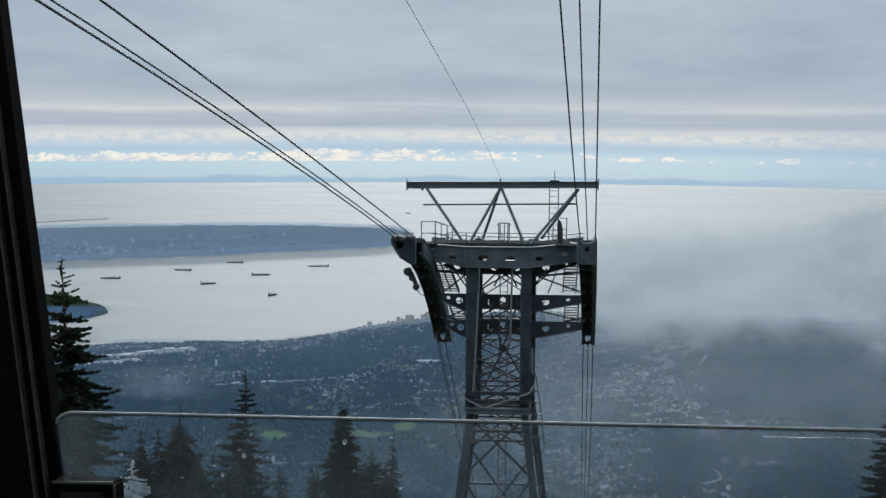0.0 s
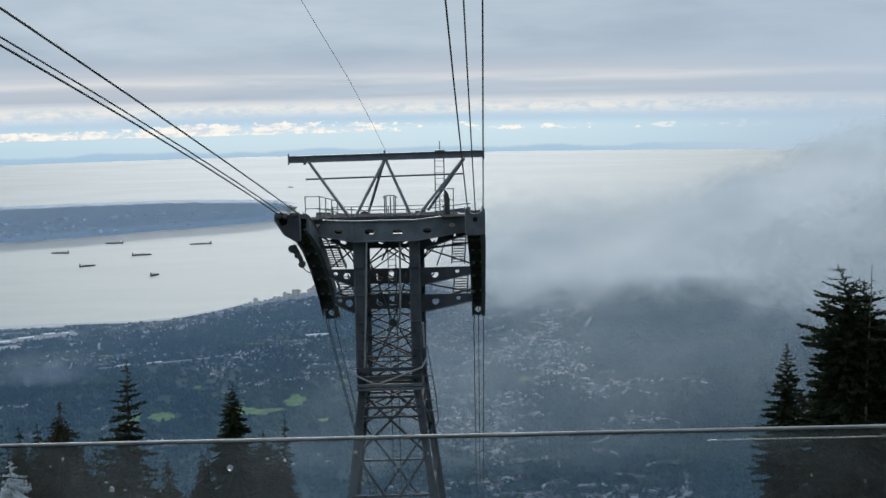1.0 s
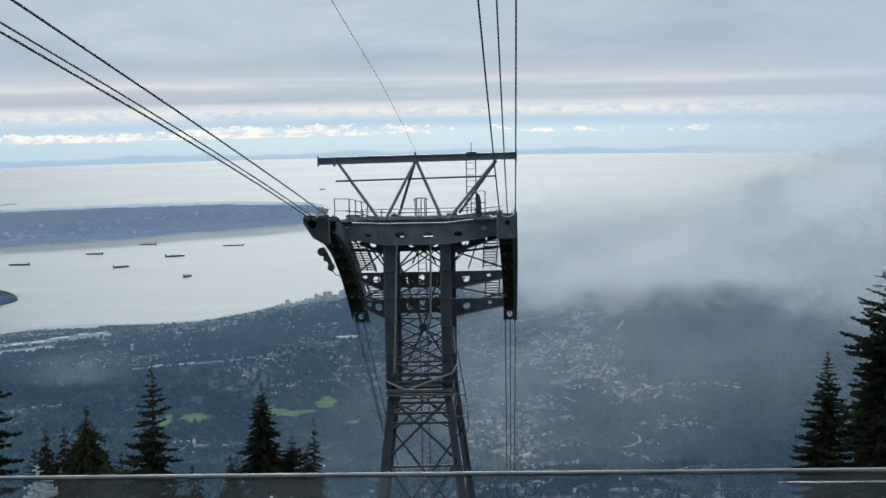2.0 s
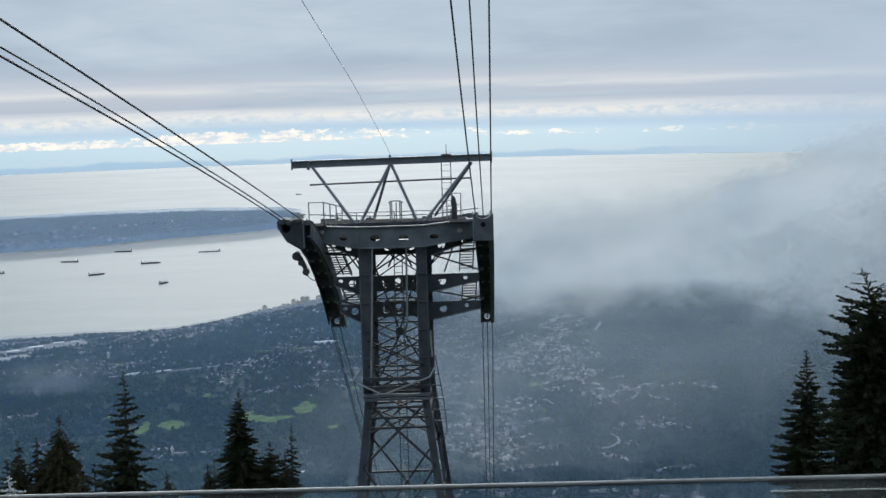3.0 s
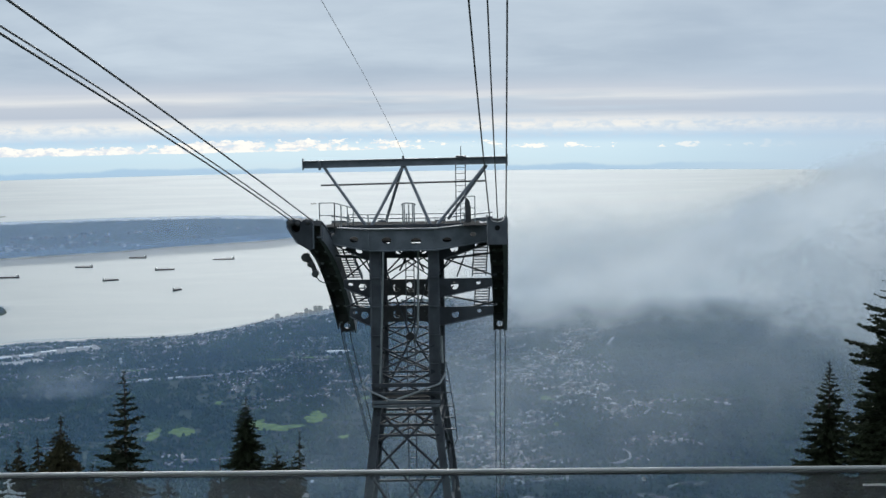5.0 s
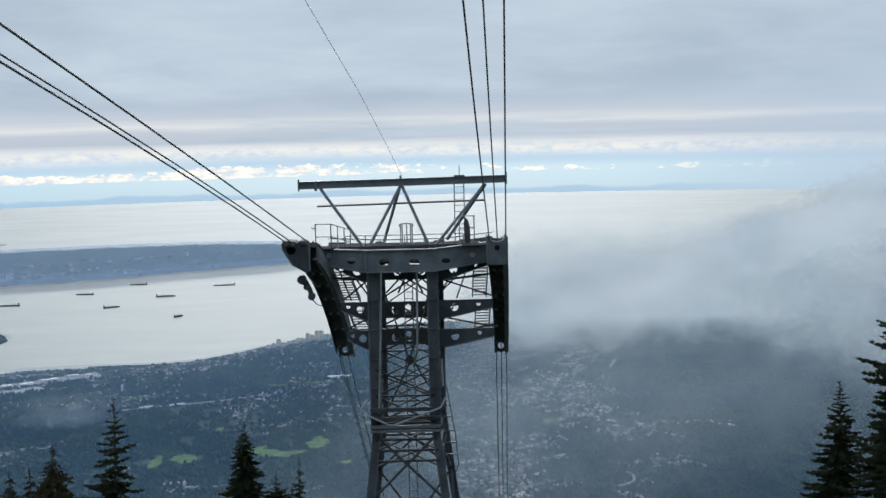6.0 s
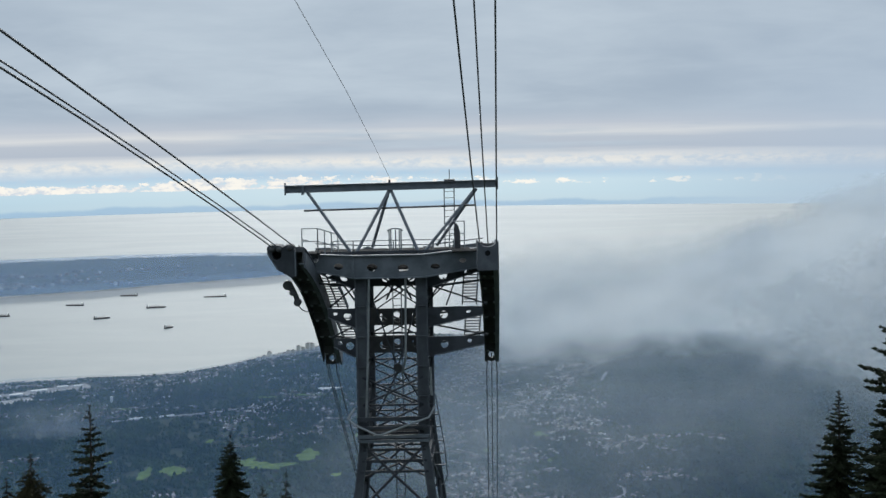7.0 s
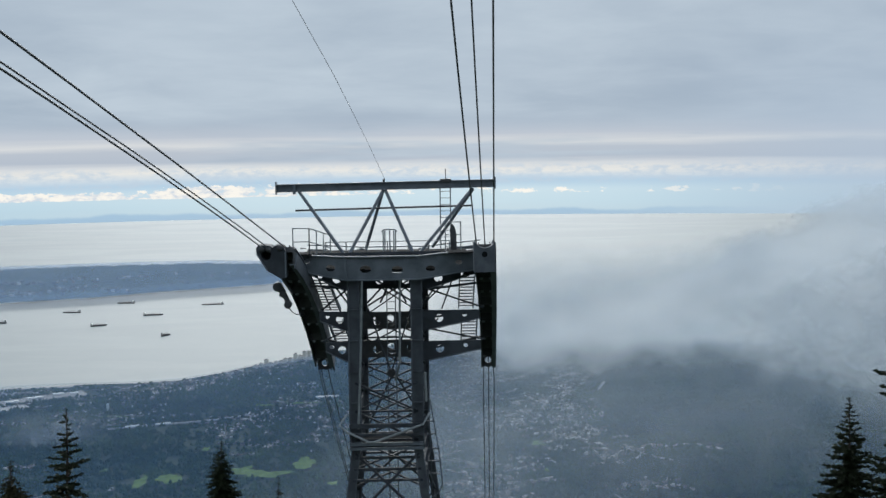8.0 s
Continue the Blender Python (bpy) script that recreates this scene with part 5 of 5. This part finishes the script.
cage = part("ladder_cage", bar(bar(bmesh.new(), (1.86, 62.6, -13.8), (2.02, 62.6, -18.0), 0.05, 0.06), (1.95, 62.6, -13.9), (2.36, 62.6, -16.5), 0.05, 0.06), STEEL, tower)
part("hoop", tube(bmesh.new(), [(2.36, 62.6, -16.5), (2.48, 62.6, -17.9), (2.32, 62.6, -18.3), (2.05, 62.6, -18.5)], 0.03, 6), STEEL, cage)
for z in (-14.9, -15.5, -16.2, -16.8, -17.4):
    part("hoop", bar(bmesh.new(), (1.8, 62.6, z), (1.97 + 0.42 * min(1, (-13.8 - z) / 2.6), 62.6, z), 0.06, 0.06), STEEL, cage)


# ---- ropes ----
def rope(name, label, pts, r):
    bm = tube(bmesh.new(), pts, r, 8)
    ob = finish(name, bm, ROPE, None, "", True)
    return tagged(ob, label, "cable", "ropes of the cable car")


# where each rope meets its saddle at y = 57 (x, z), and how it runs up from there: sideways, up, sag
RUNS = (((1, 3.90, -6.15, 0.0765, 0.331, 0.0011), (1, 4.26, -6.20, 0.0716, 0.345, 0.0016), (1, 4.63, -6.15, 0.0637, 0.352, 0.0022)),
        ((-1, -4.07, -6.14, 0.0614, 0.2235, -0.0002), (-1, -4.75, -6.16, 0.0859, 0.2473, -0.0005), (-1, -4.948, -6.196, 0.0446, 0.2179, -0.0004)))
for runs in RUNS:
    for j, (side, x0, z0, a, b, c) in enumerate(runs):
        line = saddle_line(side)
        head = [(x0 - a * d, 57.0 - d, z0 + b * d + c * d * d) for d in (80, 60, 45, 34, 25, 17, 10, 4, 0)]
        dx = x0 - line[0][0]
        ease = (1.0, 0.85, 0.75, 0.7, 0.65, 0.6, 0.55)
        over = [(p[0] + dx * k, p[1], p[2] + 0.36) for p, k in zip(line[2::2], ease)]
        fx, fy, fz = line[-1]
        tail = [(fx + dx * (0.8 if side > 0 else 0.55) + 0.058 * d, fy + d, fz - 0.05 - 0.76 * d) for d in (2, 40, 120, 260)]
        rope("track_rope" if j != 1 else "haul_rope", "dark steel track rope lying in the tower saddle" if j != 1 else "thinner dark steel haul rope running over the tower", head + over + tail, 0.027 if j != 1 else 0.024)
rope("signal_wire", "thin grey wire clamped to the tower's top beam", [(0.03 - 0.060 * (TB - y), y, -3.6 + 0.226 * (TB - y) - 0.001 * (TB - y) ** 2) for y in (-20, 0, 15, 30, 45, 55)] + [(0.03, TB, -3.6)], 0.008)


# ---- the dock window in front of the camera ----
def floor_z(y):
    return -2.1 - 0.2 * y                              # the boarding floor slopes down towards the window


# the window's own frame: x along the glass, z up from its top edge
W = Matrix.Translation((-0.05, 7.854, -2.334)) @ Matrix.Rotation(-math.atan(0.157), 4, "Z") @ Matrix.Rotation(-math.atan(0.040), 4, "Y") @ Matrix.Scale(1.12, 4)


def stood(bm):
    """Takes a bmesh drawn in the window's own frame to its place."""
    bmesh.ops.transform(bm, matrix=W, verts=bm.verts)
    return bm


# unseen floor, back wall and roof, added dark to dim the pane's reflections
rim_xy = [(-4.4, -4.0), (7.4, -4.0), (7.4, 6.7), (-4.4, 8.6)]
dock = plain("floor", [(x, y, floor_z(y) - d) for d in (0.0, 0.25) for x, y in rim_xy], [(0, 1, 2, 3), (7, 6, 5, 4), (0, 4, 5, 1), (1, 5, 6, 2), (2, 6, 7, 3), (3, 7, 4, 0)], DOCK)
tagged(dock, "unseen dark floor added below, sloping down to the front window", "floor", kind="structure")
bm = bar(bmesh.new(), (1.5, -4.1, -2.2), (1.5, -4.1, 2.6), 11.0, 0.2, (0, 1, 0))
tagged(finish("wall_back", bm, ALU), "unseen dark wall added behind to dim reflections", "wall", kind="structure")
bm = bar(bmesh.new(), (-4.0, 0.0, 2.7), (7.0, 0.0, 2.7), 8.4, 0.2)
tagged(finish("ceiling", bm, ALU), "unseen dark roof added over the floor to dim reflections", "ceiling", kind="structure")
for x in (-3.8, 6.8):
    bm = bar(bmesh.new(), (x, 4.0, floor_z(4.0)), (x, 4.0, 2.6), 0.2, 0.2)
    tagged(finish("roof_post", bm, ALU), "plain dark metal post under the roof", "post", kind="structure")
for x in (-3.4, 1.5, 6.4):
    for y in (-3.4, 6.0):
        bm = bar(bmesh.new(), (x, y, land_z(x, y) - 1.0), (x, y, floor_z(y) - 0.25), 0.5, 0.5)
        tagged(finish("support_column", bm, CONCRETE), "plain concrete column under the floor", "column", kind="structure")
bm = stood(bar(bmesh.new(), (-4.0, 0.05, -1.55), (6.9, 0.05, -1.55), 0.16, 0.7))
tagged(finish("wall_front", bm, BLACK), "low black parapet under the window glass", "wall", kind="structure")

win = thing("window_1", (1.5, 7.6, -3.6), "half-lowered misted window pane in a black frame", "window", kind="structure")
LEFT, RIGHT, LOW = -2.52, 6.8, -1.2
arc = [(LEFT + 0.17 - 0.17 * math.cos(a), -0.085 + 0.085 * math.sin(a)) for a in [k * math.pi / 16 for k in range(9)]]
pane = part("pane", stood(plate([(LEFT, LOW)] + arc + [(RIGHT, 0.0), (RIGHT, LOW)], [], 0.02, Matrix())), GLASS, win, "misted glass with water drops")
part("pane_edge", stood(tube(bmesh.new(), [(x, 0.01, z) for x, z in arc + [(RIGHT, 0.0)]], 0.0095, 8)), EDGE, pane, "bright polished glass edge", True)
part("pane_edge", stood(tube(bmesh.new(), [(x, 0.03, z - 0.017) for x, z in arc[3:] + [(RIGHT, -0.002)]], 0.005, 6)), ALU, pane)
part("pane_edge", stood(tube(bmesh.new(), [(2.5, 0.012, -0.062), (RIGHT, 0.012, -0.052)], 0.004, 6)), EDGE, pane)
rnd = random.Random(7)


def drop(x, z, r, tall):
    bm = bmesh.new()
    bmesh.ops.create_icosphere(bm, subdivisions=2, radius=r)
    for v in bm.verts:
        v.co *= rnd.uniform(0.85, 1.15)
    bmesh.ops.scale(bm, vec=(1, 0.5, tall), verts=bm.verts)
    bmesh.ops.translate(bm, vec=(x, -0.004, z), verts=bm.verts)
    part("water_drop", stood(bm), DROP, pane, "", True)


for x, z, r in ((-1.92, -0.36, 0.018), (-1.06, -0.285, 0.017), (-0.31, -0.165, 0.019), (0.03, -0.125, 0.011), (-1.23, -0.43, 0.013), (2.28, -0.40, 0.018), (1.73, -0.03, 0.008)):
    drop(x, z, r, rnd.uniform(0.9, 1.4))
for i in range(40):
    drop(rnd.uniform(-2.3, 5.2), -0.05 - 0.55 * rnd.random() ** 0.9, rnd.uniform(0.003, 0.007), rnd.uniform(0.6, 2.2))
# bright glints of water drops, painted as small white crumbs on the glass
for i in range(14):
    x, z = rnd.uniform(-2.1, 0.6), -0.08 - 0.4 * rnd.random()
    bm = bmesh.new()
    bmesh.ops.create_icosphere(bm, subdivisions=2, radius=rnd.uniform(0.004, 0.008))
    for v in bm.verts:
        v.co *= rnd.uniform(0.5, 1.5)
    bmesh.ops.scale(bm, vec=(rnd.uniform(0.8, 2.6), 0.4, rnd.uniform(0.6, 1.6)), verts=bm.verts)
    bmesh.ops.translate(bm, vec=(x, -0.004, z), verts=bm.verts)
    part("drop_glint", stood(bm), SNOW_AND_GLINT, pane)
# raked black mullion with its seals
RAKE = 0.066
for x0, x1, y, mat, name in ((-3.9, -2.72, -0.06, BLACK, "mullion"), (-2.718, -2.700, -0.10, TRIM, "seal_strip"), (-2.698, -2.632, -0.05, BLACK, "seal"),
                             (-2.630, -2.616, -0.08, TRIM, "seal_strip"), (-2.614, -2.525, -0.03, BLACK, "seal")):
    out = [(x0 + 1.9 * RAKE, -1.9), (x1 + 1.9 * RAKE, -1.9), (x1 - 4.6 * RAKE, 4.6), (x0 - 4.6 * RAKE, 4.6)]
    part(name, stood(plate(out, [], 0.12, Matrix.Translation((0, y, 0)))), mat, win)
# latch housing at the pane's lower corner
part("latch_housing", stood(plate([(-2.48, -0.47), (-2.01, -0.46), (-1.985, -0.49), (-1.985, -1.15), (-2.48, -1.15)], [], 0.12, Matrix.Translation((0, -0.16, 0)))), BLACK, win, "black latch housing")
part("latch_trim", stood(bar(bmesh.new(), (-2.48, -0.17, -0.475), (-2.0, -0.17, -0.465), 0.014, 0.018)), TRIM, win)
part("latch_trim", stood(bar(bmesh.new(), (-1.99, -0.17, -0.48), (-1.99, -0.17, -1.1), 0.014, 0.018, (0, 1, 0))), TRIM, win)
part("latch_recess", stood(plate([(-2.42, -0.55), (-2.10, -0.54), (-2.08, -0.57), (-2.08, -1.0), (-2.42, -1.0)], [], 0.02, Matrix.Translation((0, -0.172, 0)))), ALU, win)


# ---- conifers ----
def conifer(x, y, tip, width, gap=0.34, kind="fir", seed=1, bend=0.0, label="", bare=0.0, reach=12.0, cap=1.9, fat=1.0, stout=1.0):
    """A fir: tapered trunk, whorls of drooping limbs, each with many small needle sprays."""
    rnd = random.Random(seed)
    base = land_z(x, y)
    h = tip - base
    top = thing("conifer", (x, y, base), label or "dark green fir tree on the mountain side", "tree", "trees on the slope")

    def stem(s):                                       # s: metres below the tip
        return Vector((bend * max(0.0, 1 - s / 1.1) ** 1.4 + 0.04 * math.sin(s * 0.9 + seed), 0.04 * math.cos(s * 0.7 + seed), h - s))
    bm = bmesh.new()
    cuts = [0.0, 0.5, 1.2, 2.5, 4.5, 7.0, 10.0] + [d for d in (14.0, 19.0, 25.0) if d < h - 1] + [h + 0.6]
    cuts = [c for c in cuts if c <= h + 0.6]
    tube(bm, [stem(c) for c in cuts], [(0.012 + (0.016 if kind != "dead" else 0.007) * c) * stout for c in cuts], 8)
    finish("trunk", bm, DEADWOOD if kind == "dead" else BARK, top, "bare bleached trunk" if kind == "dead" else "", True)
    tv, tf, lv, lf = [], [], [], []

    def spray(p, way, ln, wd):
        way = way.normalized()
        young = min(1.0, 0.3 + 0.42 * (h - p.z))
        ln, wd = ln * young, wd * young
        side = way.cross(Vector((rnd.uniform(-0.6, 0.6), rnd.uniform(-0.6, 0.6), 1))).normalized()
        up = side.cross(way)
        for s in (side, (side * 0.35 + up * 0.94)):
            b = len(tv)
            tv.extend([p, p + way * ln * 0.4 + s * wd * fat, p + way * ln, p + way * ln * 0.45 - s * wd * fat])
            tf.append((b, b + 1, b + 2, b + 3))

    def limb(p, q, r):
        b = len(lv)
        d = (q - p).normalized()
        sx = d.cross(Vector((0.1, 0.2, 1))).normalized()
        sy = d.cross(sx)
        for c, rr in ((p, r), (q, r * 0.4)):
            lv.extend([c + sx * rr, c - sx * rr * 0.5 + sy * rr * 0.87, c - sx * rr * 0.5 - sy * rr * 0.87])
        lf.extend([(b, b + 1, b + 4, b + 3), (b + 1, b + 2, b + 5, b + 4), (b + 2, b, b + 3, b + 5)])

    s = 0.10 if kind != "dead" else 0.6
    turn = rnd.random() * 6
    while s < min(h * 0.86, reach):
        full = min(cap, width * (0.02 + s / 4.8))
        num = 4 + (2 if s > 0.8 else 0) + (2 if s > 1.6 else 0)
        turn += 0.7
        for k in range(num):
            if rnd.random() < bare + 0.08:
                continue
            a = turn + k * math.tau / num + rnd.uniform(-0.3, 0.3)
            ln = full * (rnd.uniform(0.3, 1.4) if width > 2.8 else rnd.uniform(0.45, 1.22))
            out = Vector((math.cos(a), math.sin(a), 0))
            rise = {"fir": 0.30, "spire": 0.10, "cedar": -0.25, "dead": 0.15, "snowy": -0.1}[kind] - 0.10 * min(s, 4) + rnd.uniform(-0.22, 0.24)
            p0 = stem(s + rnd.uniform(-0.5, 0.5) * gap)
            segs = max(2, int(ln / 0.2))
            prev = p0
            for i in range(1, segs + 1):
                f = i / segs
                p = p0 + out * ln * f + Vector((0, 0, ln * (rise * f - (0.16 if kind != "cedar" else 0.5) * f * f + 0.12 * f ** 4)))
                limb(prev, p, 0.012 + 0.014 * ln * (1 - f))
                if f > 0.12 and kind != "dead":
                    tw = 0.10 + 0.26 * ln * (1.05 - f) if ln > 0.5 else 0.10
                    tw = min(tw, 0.5)
                    cross = Vector((-out.y, out.x, 0))
                    for sgn in (-1, 1):
                        hang = -0.15 if kind != "cedar" else -0.8
                        for q in range(3 if ln > 0.9 else 2 if ln > 0.5 else 1):
                            spray(prev.lerp(p, rnd.random()), out * rnd.uniform(0.5, 1.0) + cross * sgn * rnd.uniform(0.6, 1.1) + Vector((0, 0, hang + rnd.uniform(-0.6, 0.35))), tw * rnd.uniform(0.7, 1.3), 0.045 + 0.02 * rnd.random())
                    spray(prev, out + Vector((0, 0, rise * 0.4)), 0.32, 0.05)
                    for q in range(2 if ln > 0.6 else 0):
                        spray(prev, out * rnd.uniform(-0.3, 0.6) + cross * rnd.uniform(-0.5, 0.5) + Vector((0, 0, -0.8)), tw * rnd.uniform(0.5, 0.9), 0.06)
                elif kind == "dead" and rnd.random() < 0.55:
                    spray(p, out + Vector((rnd.uniform(-0.6, 0.6), rnd.uniform(-0.6, 0.6), rnd.uniform(-0.4, 0.3))), 0.25, 0.03)
                prev = p
            if kind != "dead":
                spray(prev, out + Vector((0, 0, 0.1)), 0.22, 0.05)
        s += gap * rnd.uniform(0.6, 1.5) * (1.0 + (0.5 if s > 7 else 0))
    if kind != "dead":
        for k in range(5):
            spray(stem(0.12 * k + 0.1), Vector((rnd.uniform(-0.4, 0.4), rnd.uniform(-0.4, 0.4), 1)), 0.5, 0.05)
    mat = {"fir": NEEDLES, "spire": NEEDLES, "cedar": CEDAR, "dead": CEDAR, "snowy": SNOW_AND_GLINT}[kind]
    me = bpy.data.meshes.new("crown")
    me.from_pydata(tv, [], tf)
    me.materials.append(mat)
    crown = new("crown", me)
    crown.parent = top
    me = bpy.data.meshes.new("branchwork")
    me.from_pydata(lv, [], lf)
    me.materials.append(BARK)
    limbs = new("branchwork", me)
    limbs.parent, limbs["kind"] = top, "stuff"
    return top


TREES = [
    # x, y, tip, width, gap, kind, seed, label, longest limb
    (-9.24, 43.0, -9.8, 1.2, 0.26, "fir", 1, "tall dark fir with open whorls at its top", 1.9),
    (-12.7, 92.5, -22.9, 1.6, 0.22, "spire", 2, "dense dark spire-shaped fir tree", 2.5),
    (-16.3, 59.0, -15.45, 2.4, 0.17, "cedar", 3, "drooping brownish cedar tree", 1.5),
    (-18.5, 59.5, -16.8, 1.5, 0.20, "cedar", 4, "slender young drooping cedar", 0.8),
    (-17.7, 59.8, -16.75, 1.2, 0.22, "cedar", 5, "slender drooping cedar tree", 0.7),
    (-19.1, 59.5, -17.7, 1.6, 0.22, "fir", 11, "young dark fir at the edge of the stand", 1.1),
    (-15.2, 92.0, -28.3, 1.6, 0.28, "cedar", 6, "small drooping cedar tree", 1.5),
    (-14.8, 92.5, -27.7, 0.8, 0.4, "dead", 19, "thin half-bare young conifer", 1.2),
    (-10.4, 92.0, -26.8, 2.2, 0.26, "fir", 7, "bushy dark fir beside a taller one", 2.2),
    (-9.3, 92.5, -28.0, 2.0, 0.28, "cedar", 10, "low brownish cedar beside a bushy fir", 1.7),
    (-9.38, 98.3, -27.4, 0.9, 0.50, "spire", 8, "thin sparse conifer with a bare leader", 1.3),
    (-12.2, 47.5, -14.2, 2.0, 0.20, "cedar", 9, "small brownish drooping cedar tree", 1.2),
    (-18.35, 57.2, -17.85, 3.0, 0.20, "snowy", 27, "young fir weighed down with wet snow", 1.7),
    (-16.9, 60.0, -17.2, 2.2, 0.20, "cedar", 21, "drooping cedar standing close to another", 1.4),
    (-15.2, 58.0, -17.9, 2.2, 0.20, "cedar", 22, "low bushy brownish cedar tree", 1.4),
    (-11.2, 46.0, -13.9, 1.7, 0.20, "fir", 23, "young bushy fir between taller trees", 1.0),
    (-8.5, 46.0, -14.4, 2.0, 0.20, "cedar", 24, "low bushy cedar at the foot of a tall fir", 0.9),
    (-12.65, 34.0, -4.5, 1.4, 0.24, "fir", 12, "tall fir with a long bare leader", 1.4),
    (16.4, 48.2, -11.0, 1.35, 0.14, "fir", 13, "slender dark fir beside a broad one", 1.1),
    (15.65, 37.7, -6.1, 0.4, 0.60, "dead", 14, "thin bare dead trunk among firs", 1.0),
    (15.05, 38.0, -6.15, 3.2, 0.13, "fir", 15, "broad dark fir with a ragged bent top", 0.82),
    (15.8, 38.5, -6.75, 3.6, 0.14, "fir", 18, "dark fir growing close against another one", 1.5),
    (17.4, 40.0, -7.4, 2.4, 0.17, "fir", 16, "broad dark fir with heavy limbs", 1.6),
    (15.6, 40.5, -9.3, 2.4, 0.17, "fir", 17, "dark bushy fir filling the stand", 1.5),
]
for row in TREES:
    conifer(*row[:4], gap=row[4], kind=row[5], seed=row[6], label=row[7], bend=-0.4 if row[6] == 15 else 0.0, stout=2.4 if row[1] > 80 and row[5] == "dead" else 1.0, fat=1.7 if row[1] > 80 else 2.6 if row[5] == "snowy" else 1.35,
            bare=0.3 if row[5] == "dead" else 0.0, cap=row[8], reach=12.0 if row[1] > 80 else 9.0)
